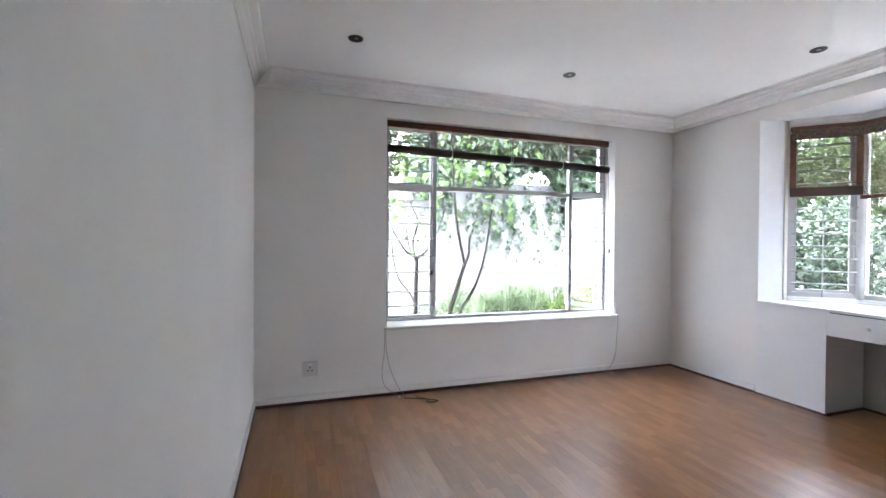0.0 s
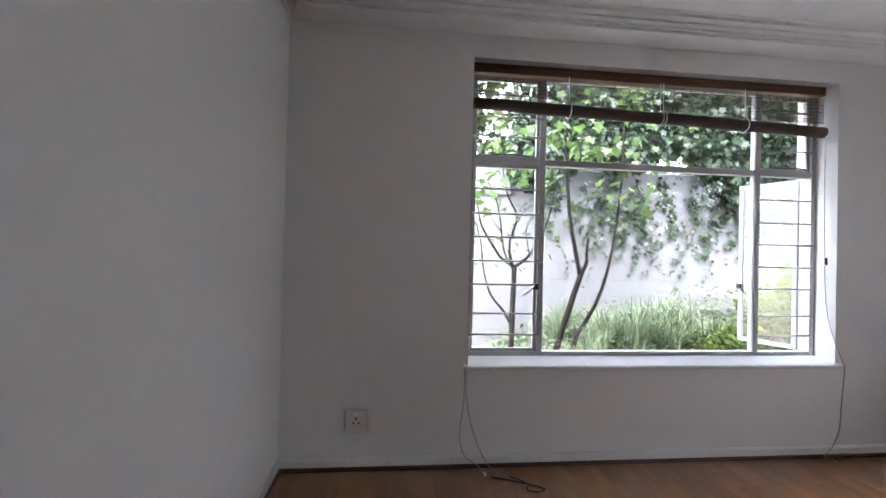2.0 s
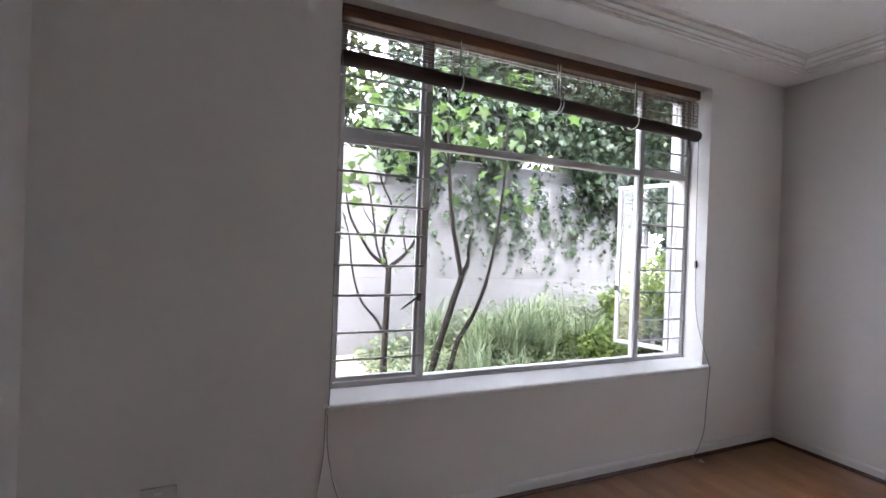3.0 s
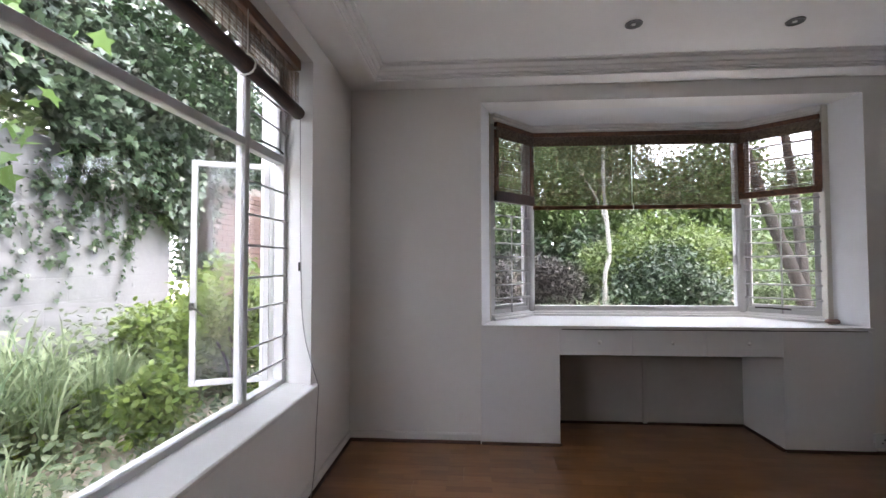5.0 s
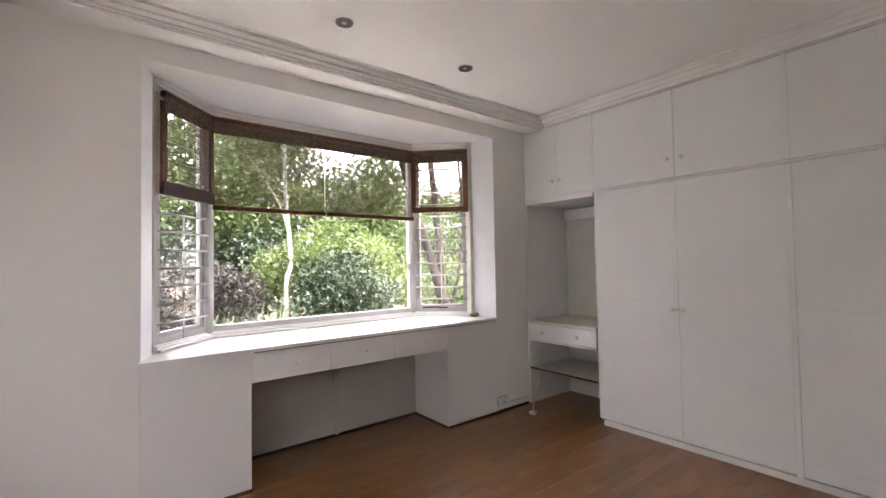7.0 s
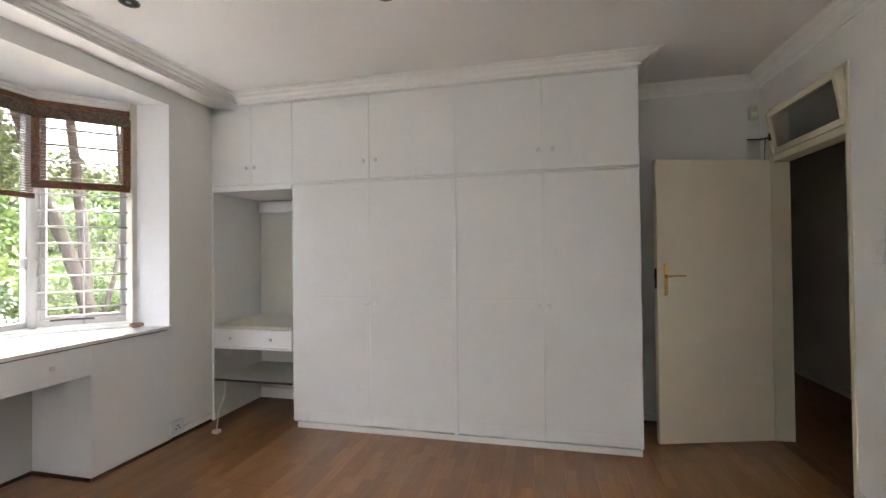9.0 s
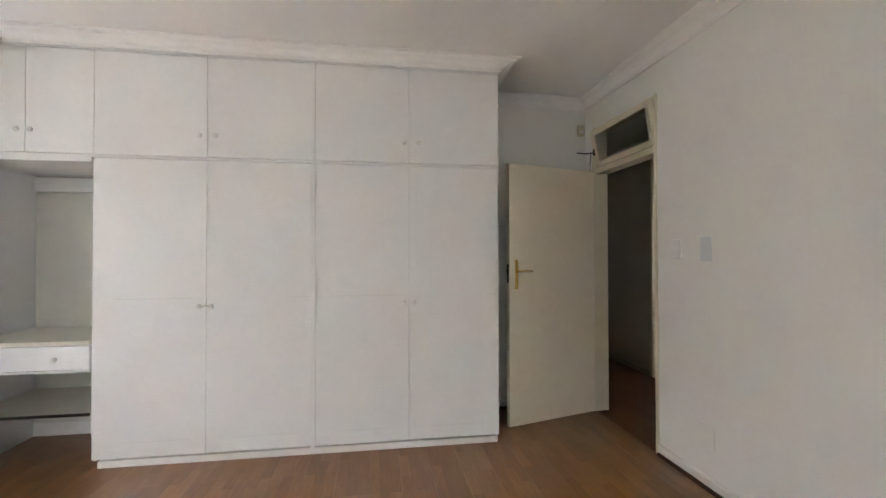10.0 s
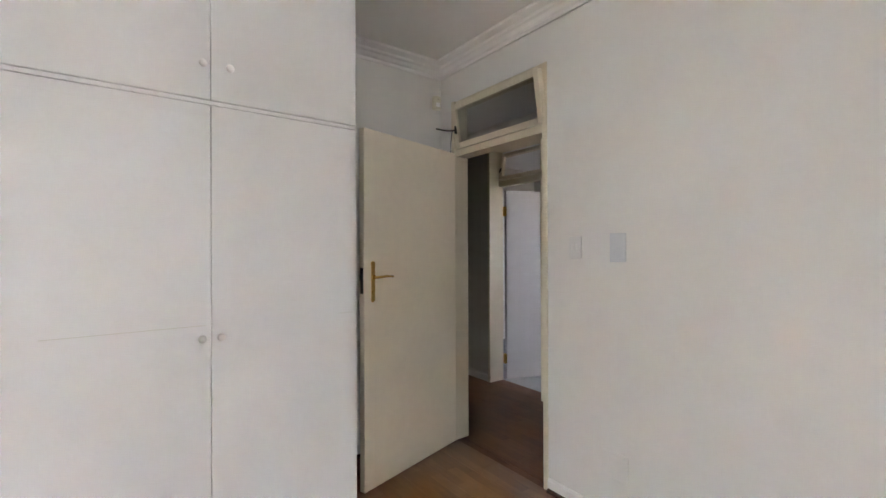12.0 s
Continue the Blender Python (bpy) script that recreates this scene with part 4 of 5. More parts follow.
for y0, y1, z0, z1 in ((-1.322, -1.285, 2.068, 2.345), (-0.695, -0.658, 2.068, 2.345), (-1.285, -0.695, 2.068, 2.103), (-1.285, -0.695, 2.31, 2.345)):
    box(s2, -1.255, y0, z0, -1.215, y1, z1, 0.003, fl2)
sf = part("fanlight", s2, CREAMFRAME, far)
p2 = part("pane", B(-1.237, -1.29, 2.10, -1.232, -0.69, 2.315, m=fl2), GLASS, sf)
p2.visible_shadow = False
part("stay", tube(bmesh.new(), [(-1.21, -1.30, 2.15), (-1.18, -1.27, 2.14), (-1.16, -1.23, 2.17)], 0.008), DARKMETAL, sf)

# ---- fittings ----
def downlight(x, y):
    t = thing("downlight", "round chrome recessed ceiling downlight, switched off", "light fitting", "ceiling downlights", at=(x, y, H))
    rb = bmesh.new()
    prof = [(0.049, -0.0005), (0.048, -0.006), (0.045, -0.008), (0.041, -0.005), (0.04, 0.0)]
    rings = [[rb.verts.new((r * math.cos(a), r * math.sin(a), z)) for a in [2 * math.pi * k / 28 for k in range(28)]] for r, z in prof]
    for a, b in zip(rings, rings[1:]):
        for k in range(28):
            rb.faces.new((a[k], a[(k + 1) % 28], b[(k + 1) % 28], b[k]))
    part("rim", rb, RIM, t, "dull chrome rim", smooth=True)
    part("lamp", cyl(bmesh.new(), (0, 0, -0.0015), (0, 0, -0.0004), 0.0415, seg=28), LAMPDARK, t, "dark unlit lamp")
    part("bulb", cyl(bmesh.new(), (0.004, 0, -0.004), (0.004, 0, -0.0016), 0.013, seg=16), CHROME, t, "small bulb cap")
    return t


first = downlight(3.68, 2.24)
for x, y in ((3.715, 1.325), (2.358, 3.185), (0.688, 3.13), (2.405, 1.06)):
    copy_thing(first, Matrix.Translation((x, y, H)))


def plate(name, label, category, m, w, h, mat, slots=(), d=0.009):
    """A wall plate in the frame m: x across, y out of the wall, z up."""
    t = thing(name, label, category)
    t.matrix_world = m
    part("cover", B(-w / 2, 0.0, -h / 2, w / 2, d, h / 2, bevel=min(0.003, d * 0.8), seg=2), mat, t)
    for n, x, z, a, b, mt in slots:
        part(n, B(x - a / 2, d - 0.0005, z - b / 2, x + a / 2, d + (0.0025 if d > 0.005 else 0.0005), z + b / 2, bevel=0.0004), mt, t)
    return t


def facing(x, y, z, turn):
    return pose(x, y, z, 0, 0, turn)


holes = (("pin_hole", 0, 0.012, 0.011, 0.012, LAMPDARK), ("pin_hole", -0.016, -0.014, 0.01, 0.011, LAMPDARK), ("pin_hole", 0.016, -0.014, 0.01, 0.011, LAMPDARK), ("rocker", 0, 0.04, 0.03, 0.014, PLASTIC))
plate("wall_socket", "square white plastic wall socket with three pin holes", "socket", facing(0.441, L, 0.292, 180), 0.125, 0.125, SOCKETPLASTIC, holes, d=0.012)
plate("wall_socket", "grey plastic wall socket low beside the desk", "socket", facing(W, 0.385, 0.095, 90), 0.12, 0.09, GREYPLASTIC, (("pin_hole", 0, 0.01, 0.01, 0.01, LAMPDARK), ("pin_hole", -0.016, -0.012, 0.01, 0.01, LAMPDARK), ("pin_hole", 0.016, -0.012, 0.01, 0.01, LAMPDARK)), d=0.03)
plate("light_switch", "white plastic light switch with two small rockers", "switch", facing(0, 0.54, 1.361, -90), 0.078, 0.12, SWITCHPLASTIC, (("rocker", -0.012, 0.004, 0.013, 0.032, PLASTIC), ("rocker", 0.013, 0.004, 0.013, 0.032, PLASTIC)), d=0.008)
plate("control_plate", "pale grey rectangular plastic wall plate", "wall plate", facing(0, 0.785, 1.36, -90), 0.085, 0.14, GREYPLASTIC, d=0.006)
plate("blanking_plate", "painted-over blank plate low on the wall", "wall plate", facing(0, 0.765, 0.302, -90), 0.14, 0.13, WALL, d=0.006)
sens = thing("motion_detector", "small aged white alarm detector box beside the fanlight", "alarm")
part("case", B(0.025, SOUTH, 2.38, 0.085, SOUTH + 0.04, 2.48, bevel=0.008, seg=2), YPLASTIC, sens)
part("lens", B(0.037, SOUTH + 0.04, 2.40, 0.073, SOUTH + 0.046, 2.43, bevel=0.002), PLASTIC, sens)
part("led", cyl(bmesh.new(), (0.055, SOUTH + 0.039, 2.455), (0.055, SOUTH + 0.0425, 2.455), 0.003, seg=8), DARKMETAL, sens)


def loose_cord(label, pts, mat, r=0.0028, ends=(), dx=0.025):
    pts = [(x + dx, y + 0.103, z * 1.02) for x, y, z in pts]
    ends = [(x + dx, y + 0.103, z) for x, y, z in ends]
    t = thing("blind_cord", label, "cord", "loose cords")
    part("cord", tube(bmesh.new(), smooth_line(pts), r, seg=6), mat, t, smooth=True)
    for e in ends:
        b = bmesh.new()
        bmesh.ops.create_cone(b, cap_ends=True, segments=10, radius1=0.009, radius2=0.005, depth=0.03, matrix=Matrix.Translation((e[0], e[1], e[2] + 0.009)) @ Matrix.Rotation(radians(90), 4, "X"))
        part("cord_pull", b, CORD, t, "small white cord pull")
    return t


loose_cord("thin grey blind cord hanging from the sill to the floor", [(1.09, 4.05, 2.3), (1.078, 4.03, 1.4), (1.07, 3.985, 0.66), (1.052, 3.966, 0.59), (1.05, 3.972, 0.4), (1.03, 3.975, 0.2), (1.06, 3.97, 0.08), (1.14, 3.955, 0.025), (1.17, 3.90, 0.004)], GREYCORD, ends=((1.17, 3.885, 0.0),))
loose_cord("thin looped grey cord hanging below the sill", [(1.06, 3.965, 0.57), (1.066, 3.97, 0.42), (1.10, 3.972, 0.25), (1.15, 3.97, 0.12), (1.21, 3.95, 0.02), (1.29, 3.86, 0.004), (1.36, 3.80, 0.004), (1.40, 3.74, 0.004), (1.33, 3.78, 0.004)], GREYCORD)
loose_cord("thin grey blind cord hanging down beside the window", [(3.49, 4.06, 2.1), (3.49, 4.05, 1.28), (3.50, 4.03, 0.9), (3.545, 3.968, 0.62), (3.558, 3.966, 0.585), (3.55, 3.975, 0.35), (3.535, 3.975, 0.18), (3.47, 3.965, 0.07), (3.40, 3.95, 0.03), (3.44, 3.93, 0.004)], GREYCORD, ends=((3.45, 3.92, 0.0),), dx=0.05)
loose_cord("small tangle of dark cord lying on the floor under the window", [(1.20, 3.86, 0.005), (1.28, 3.83, 0.005), (1.36, 3.79, 0.005), (1.44, 3.74, 0.005), (1.47, 3.71, 0.005), (1.42, 3.69, 0.005), (1.37, 3.71, 0.006), (1.39, 3.76, 0.009), (1.35, 3.82, 0.006), (1.31, 3.86, 0.005)], DARKCORD, 0.0045)
cab = thing("power_cable", "white power cable with plug hanging under the niche shelf", "cable")
part("lead", tube(bmesh.new(), smooth_line([(4.27, -0.05, 0.325), (4.25, -0.02, 0.29), (4.22, 0.03, 0.21), (4.23, 0.07, 0.13), (4.19, 0.14, 0.06), (4.135, 0.22, 0.018)]), 0.006, seg=8), CORD, cab, smooth=True)
part("plug", B(4.10, 0.205, 0.0, 4.155, 0.255, 0.03, bevel=0.008, seg=2), PLASTIC, cab, "white plug lying on the floor")
part("clip", B(4.26, -0.06, 0.31, 4.285, -0.035, 0.332, bevel=0.003), PLASTIC, cab)

# ---- garden ----
GZ = 0.22


def ground_height(x, y):
    inside = max(-3.8 - x, x - 5.2, -3.5 - y, y - 4.42)
    t = max(0.0, min(1.0, inside / 0.25))
    return -0.22 + t * (GZ + 0.2 + 0.05 * noise.noise(Vector((x * 0.9, y * 0.9, 0))) + 0.02 * noise.noise(Vector((x * 5, y * 5, 3))))


gx = [-400, -120, -40, -12] + [-4.4 + 0.2 * i for i in range(72)] + [12, 16, 24, 60, 150, 400]
gy = [-400, -120, -40, -12] + [-4.2 + 0.2 * i for i in range(60)] + [9, 12, 24, 60, 150, 400]
gv = [(x, y, ground_height(x, y)) for y in gy for x in gx]
gf = [(j * len(gx) + i, j * len(gx) + i + 1, (j + 1) * len(gx) + i + 1, (j + 1) * len(gx) + i) for j in range(len(gy) - 1) for i in range(len(gx) - 1)]
gm = bpy.data.meshes.new("ground")
gm.from_pydata(gv, [], gf)
gm.materials.append(SOIL)
for p in gm.polygons:
    p.use_smooth = True
tagged(new("ground", gm), "bare garden soil with dry litter", "ground", kind="structure")

gw = bmesh.new()
box(gw, -4.0, 6.6, 0.0, 5.85, 6.85, 2.35, 0.02)
box(gw, -4.0, 6.56, 2.0, 2.0, 6.60, 2.12, 0.01)
structure("wall_garden", gw, GWALL, "weathered pale rendered garden wall with water stains", "garden wall")

pier = thing("brick_pier", "red brick wall end standing beyond the garden bush", "brick wall", kind="structure")
part("mortar_core", B(6.72, 6.65, 0.0, 8.98, 6.9, 2.5), PIERMORTAR, pier)
bk = bpy.data.meshes.new("brick")
tb = B(-0.107, -0.02, -0.034, 0.107, 0.02, 0.034, bevel=0.004)
tb.to_mesh(bk)
tb.free()
bk.materials.append(BRICK)
rnd = random.Random(4)
for row in range(30):
    for c in range(10):
        b = new("brick", bk)
        b.parent = pier
        b.location = (6.80 + c * 0.222 + (0.111 if row % 2 else 0), 6.645 + rnd.uniform(-0.004, 0.003), 0.12 + row * 0.077)
        b.rotation_euler = (rnd.uniform(-0.01, 0.01), rnd.uniform(-0.01, 0.01), 0)

LEAF = [(0, 0, 0), (0.32, 0.3, 0.08), (0.3, 0.7, 0.05), (0, 1, -0.08), (-0.3, 0.7, 0.05), (-0.32, 0.3, 0.08)]
LEAF_F = [(0, 1, 2, 3), (0, 3, 4, 5)]
LOBED = [(0, 0, 0), (0.42, -0.05, 0.05), (0.28, 0.28, 0.03), (0.55, 0.5, 0.0), (0.22, 0.58, 0.02), (0, 1.0, -0.08), (-0.22, 0.58, 0.02), (-0.55, 0.5, 0.0), (-0.28, 0.28, 0.03), (-0.42, -0.05, 0.05)]
LOBED_F = [(0, 1, 2), (0, 2, 3, 4), (0, 4, 5), (0, 5, 6), (0, 6, 7, 8), (0, 8, 9)]


def leaves(name, pts, size, mat, template=(LEAF, LEAF_F), seed=1, droop=0.4, face=None):
    """Many leaves as one mesh: a template turned at random at each point."""
    rg = np.random.default_rng(seed)
    pts = np.asarray(pts, dtype=float)
    n = len(pts)
    T = np.array(template[0])
    yaw, tilt, roll = rg.uniform(0, 2 * np.pi, n), rg.normal(-droop, 0.55, n), rg.normal(0, 0.5, n)
    if face is not None:
        yaw = rg.normal(face, 0.5, n)
    s = size * rg.uniform(0.6, 1.3, n)
    cy, sy, ct, st, cr, sr = np.cos(yaw), np.sin(yaw), np.cos(tilt), np.sin(tilt), np.cos(roll), np.sin(roll)
    zero = np.zeros(n)
    Rr = np.stack([np.stack([cr, zero, sr], -1), np.stack([zero, zero + 1, zero], -1), np.stack([-sr, zero, cr], -1)], -2)
    Rt = np.stack([np.stack([zero + 1, zero, zero], -1), np.stack([zero, ct, -st], -1), np.stack([zero, st, ct], -1)], -2)
    Ry = np.stack([np.stack([cy, -sy, zero], -1), np.stack([sy, cy, zero], -1), np.stack([zero, zero, zero + 1], -1)], -2)
    R = Ry @ Rt @ Rr
    V = np.einsum("nij,kj->nki", R, T) * s[:, None, None] + pts[:, None, :]
    k = len(T)
    loops, starts, totals, base = [], [], [], 0
    tmpl = np.concatenate([np.array(f) for f in template[1]])
    cnt = np.array([len(f) for f in template[1]])
    all_loops = (np.arange(n)[:, None] * k + tmpl[None, :]).ravel()
    all_tot = np.tile(cnt, n)
    all_start = np.concatenate([[0], np.cumsum(all_tot)[:-1]])
    me = bpy.data.meshes.new(name)
    me.vertices.add(n * k)
    me.vertices.foreach_set("co", V.ravel())
    me.loops.add(len(all_loops))
    me.loops.foreach_set("vertex_index", all_loops.astype(np.int32))
    me.polygons.add(len(all_tot))
    me.polygons.foreach_set("loop_start", all_start.astype(np.int32))
    me.update(calc_edges=True)
    me.validate()
    me.materials.append(mat)
    return new(name, me)




def blob(center, radii, n, hollow=0.35, lumps=9, seed=1):
    """Points through an uneven crown made of lumps, denser towards the outside."""
    rg = np.random.default_rng(seed)
    c, r = np.array(center), np.array(radii)
    d = rg.normal(size=(lumps, 3))
    d /= np.linalg.norm(d, axis=1)[:, None]
    lc = c + d * r * rg.uniform(0.3, 0.85, (lumps, 1))
    lr = rg.uniform(0.3, 0.55, lumps)[:, None] * r
    k = rg.integers(0, lumps, n)
    q = rg.normal(size=(n, 3))
    q /= np.linalg.norm(q, axis=1)[:, None]
    q *= rg.uniform(hollow, 1.0, (n, 1)) ** 0.6
    return lc[k] + q * lr[k]


def limb(bm, pts, r0, r1, seg=8):
    return tube(bm, smooth_line(pts, 5), r0, r1, seg, 0.25)


# ivy over the garden wall
pts = []
rg = np.random.default_rng(5)
n = 15000
x = rg.uniform(1.9, 6.0, n)
edge = 2.22 + 0.22 * np.sin(x * 1.9 + 0.6) + 0.15 * np.sin(x * 5.1) - 0.12 * (x - 4)
z = edge + np.abs(rg.normal(0, 1, n)) * 0.62
y = 6.56 - np.abs(rg.normal(0, 0.10, n)) - 0.22 * np.clip(z - 2.0, 0, 1.2)
pts.append(np.stack([x, y, z], -1))
for _ in range(26):
    x0, z0 = rg.uniform(2.4, 5.4), rg.uniform(2.0, 2.4)
    ln = rg.uniform(0.25, 0.8)
    k = int(ln * 34)
    t = np.sort(rg.uniform(0, 1, k) ** 1.3)
    pts.append(np.stack([x0 + 0.10 * np.sin(t * 5 + x0) + rg.normal(0, 0.03, k), 6.575 - np.abs(rg.normal(0, 0.02, k)), z0 - t * ln], -1))
tagged(leaves("ivy", np.concatenate(pts), 0.08, IVYLEAF, (LOBED, LOBED_F), 3, 0.9, face=np.pi), "dark green ivy spilling over the garden wall", "ivy", kind="stuff")
pts = []
for _ in range(75):
    x0, z0 = rg.uniform(2.2, 5.6), rg.uniform(1.75, 2.4)
    ln = rg.uniform(0.2, 1.15)
    k = int(ln * 30)
    t = np.sort(rg.uniform(0, 1, k) ** 1.2)
    pts.append(np.stack([x0 + rg.uniform(-0.3, 0.3) * t + 0.06 * np.sin(t * 7 + x0) + rg.normal(0, 0.018, k), 6.585 - np.abs(rg.normal(0, 0.012, k)), z0 - t * ln], -1))
tagged(leaves("creeper", np.concatenate(pts), 0.042, IVYLEAF, (LOBED, LOBED_F), 4, 0.9, face=np.pi), "thin trailing creeper with small leaves on the garden wall", "creeper", kind="stuff")
# creeper and hedge standing behind the wall top
tagged(leaves("hedge", np.concatenate([blob((-0.5 + i * 1.15, 7.5, 3.2 + 0.3 * math.sin(i * 2.2)), (1.0, 0.8, 1.4), 2600, seed=30 + i) for i in range(7)]), 0.11, TREELEAF, seed=8), "mixed green hedge rising behind the garden wall", "hedge", kind="stuff")


def fig_tree(label, stems, crown_pts, seed):
    t = thing("garden_tree", label, "tree", "small garden trees")
    for k, (p, r0, r1) in enumerate(stems):
        part("trunk" if k == 0 else "branch", limb(bmesh.new(), p, r0 * 0.85, r1 * 0.85), BARK, t, smooth=True)
    c = leaves("crown", crown_pts, 0.098, MAPLELEAF, (LOBED, LOBED_F), seed, 0.5)
    c.parent = t
    return t


def scatter(centres, r, n, seed):
    rg = np.random.default_rng(seed)
    c = np.array(centres)
    return c[rg.integers(0, len(c), n)] + rg.normal(0, 1, (n, 3)) * np.array(r)


fig_tree("slender young tree with forked dark stems and lobed leaves",
         [([(2.03, 5.35, 0.15), (2.12, 5.35, 0.42), (2.23, 5.35, 0.78), (2.342, 5.35, 1.12)], 0.036, 0.03),
          ([(2.342, 5.35, 1.10), (2.29, 5.35, 1.33), (2.24, 5.35, 1.57), (2.205, 5.35, 1.88), (2.178, 5.34, 2.2), (2.16, 5.33, 2.55), (2.2, 5.3, 3.0)], 0.026, 0.01),
          ([(2.342, 5.35, 1.11), (2.40, 5.36, 1.24), (2.402, 5.36, 1.34), (2.418, 5.36, 1.46)], 0.024, 0.013),
          ([(2.20, 5.3, 0.2), (2.30, 5.32, 0.55), (2.36, 5.35, 0.63), (2.47, 5.35, 0.81), (2.565, 5.35, 1.04), (2.63, 5.35, 1.3), (2.68, 5.35, 1.6), (2.72, 5.35, 2.0), (2.73, 5.35, 2.5)], 0.028, 0.01),
          ([(2.18, 5.34, 2.15), (2.4, 5.3, 2.42), (2.72, 5.3, 2.5)], 0.009, 0.004),
          ([(2.19, 5.34, 2.0), (2.05, 5.3, 2.25), (1.9, 5.28, 2.4)], 0.008, 0.004),
          ([(2.69, 5.35, 1.75), (2.82, 5.36, 1.85), (2.95, 5.36, 1.9)], 0.007, 0.003),
          ([(2.72, 5.35, 2.1), (2.62, 5.33, 2.35), (2.6, 5.3, 2.65)], 0.007, 0.003)],
         scatter([(2.15, 5.2, 2.25), (2.4, 5.25, 2.2), (2.72, 5.32, 2.3), (2.72, 5.35, 1.85), (2.92, 5.36, 1.9), (2.05, 5.2, 2.6), (2.55, 5.2, 2.7), (3.0, 5.3, 2.6), (2.7, 5.36, 1.7), (2.35, 5.3, 2.4)], (0.16, 0.12, 0.12), 120, 21), 21)
fig_tree("young tree with branching grey stems beside the wall",
         [([(1.74, 5.5, 0.15), (1.746, 5.5, 0.6), (1.759, 5.5, 1.19)], 0.036, 0.028),
          ([(1.759, 5.5, 1.17), (1.62, 5.5, 1.27), (1.50, 5.48, 1.44), (1.42, 5.46, 1.58), (1.38, 5.46, 1.8)], 0.02, 0.007),
          ([(1.759, 5.5, 1.17), (1.88, 5.5, 1.27), (1.974, 5.5, 1.40), (2.07, 5.5, 1.62), (2.14, 5.5, 1.88)], 0.021, 0.009),
          ([(1.74, 5.5, 1.18), (1.70, 5.48, 1.38), (1.76, 5.46, 1.64), (1.66, 5.45, 1.86), (1.6, 5.43, 2.15)], 0.017, 0.006),
          ([(1.74, 5.5, 1.16), (1.655, 5.49, 1.32), (1.615, 5.48, 1.56), (1.56, 5.46, 1.8), (1.47, 5.46, 1.98)], 0.013, 0.005),
          ([(1.745, 5.5, 0.62), (1.66, 5.49, 0.76), (1.53, 5.47, 0.92), (1.455, 5.46, 1.16), (1.42, 5.45, 1.42), (1.36, 5.45, 1.6)], 0.014, 0.006),
          ([(1.72, 5.47, 1.5), (1.82, 5.46, 1.68), (1.95, 5.45, 1.8)], 0.008, 0.003),
          ([(1.62, 5.48, 1.5), (1.54, 5.46, 1.6), (1.5, 5.45, 1.72)], 0.006, 0.003),
          ([(1.9, 5.5, 1.3), (1.86, 5.48, 1.5), (1.9, 5.47, 1.66)], 0.008, 0.003)],
         scatter([(1.6, 5.4, 2.1), (1.85, 5.42, 2.05), (1.45, 5.4, 1.95), (1.7, 5.4, 2.4), (2.05, 5.45, 2.3), (1.95, 5.45, 1.85), (1.5, 5.42, 2.5)], (0.17, 0.12, 0.14), 95, 22), 22)
small = leaves("young_leaves", scatter([(1.64, 5.45, 1.65), (1.8, 5.46, 1.5), (1.52, 5.45, 1.48), (1.74, 5.48, 1.38), (1.9, 5.46, 1.66)], (0.15, 0.05, 0.14), 85, 23), 0.045, MAPLELEAF, (LOBED, LOBED_F), 24)
tagged(small, "few small green leaves on the bare twigs", "leaves", kind="stuff")


def clump(name, label, at, n, length, width, seed, group):
    """A clump of arching strap leaves."""
    rg = random.Random(seed)
    verts, faces = [], []
    for _ in range(n):
        a, lean, ln = rg.uniform(0, 2 * math.pi), rg.uniform(0.15, 0.95), length * rg.uniform(0.55, 1.15)
        bx, by = rg.uniform(-0.1, 0.1), rg.uniform(-0.1, 0.1)
        w = width * rg.uniform(0.7, 1.2)
        base = len(verts)
        for s in range(6):
            t = s / 5
            h = ln * (math.sin(t * 1.45) / 1.0) * (1 - 0.35 * lean * t)
            o = ln * lean * 0.75 * t ** 1.7
            ww = w * (1 - t ** 2.2) * 0.5 + 0.0006
            cx, cy = bx + math.cos(a) * o, by + math.sin(a) * o
            verts += [(cx - math.sin(a) * ww, cy + math.cos(a) * ww, h), (cx + math.sin(a) * ww, cy - math.cos(a) * ww, h)]
        faces += [(base + 2 * s, base + 2 * s + 1, base + 2 * s + 3, base + 2 * s + 2) for s in range(5)]
    me = bpy.data.meshes.new(name)
    me.from_pydata(verts, [], faces)
    me.materials.append(BLADE)
    ob = new(name, me)
    ob.location = at
    return tagged(ob, label, "plant", group)


c0 = clump("strap_leaf_plant", "arching green strap-leaved plant in the bed", (2.6, 5.6, GZ), 85, 0.5, 0.017, 1, "plants in the bed")
c1 = clump("strap_leaf_plant", "arching green strap-leaved plant in the bed", (3.1, 5.95, GZ), 95, 0.66, 0.015, 2, "plants in the bed")
rp = random.Random(8)
spots = [(2.25, 4.85), (2.75, 5.05), (1.8, 4.9), (2.9, 6.2), (3.4, 5.6), (3.3, 6.2), (3.7, 5.9), (3.9, 6.2), (4.2, 5.8), (3.6, 6.35), (4.5, 6.1), (4.7, 5.7), (2.5, 6.2), (4.1, 6.35), (3.0, 5.6), (5.0, 6.2), (2.75, 5.75), (3.5, 5.85), (3.85, 5.6), (4.0, 5.95), (3.25, 5.75), (4.35, 6.3), (3.65, 6.1)]
for i, (x, y) in enumerate(spots):
    copy_thing(c0 if i % 2 else c1, Matrix.Translation((x, y, ground_height(x, y) - 0.02)) @ Matrix.Rotation(rp.uniform(0, 6), 4, "Z") @ Matrix.Scale(rp.uniform(0.75, 1.25) if y > 5.2 else rp.uniform(0.6, 0.9), 4))
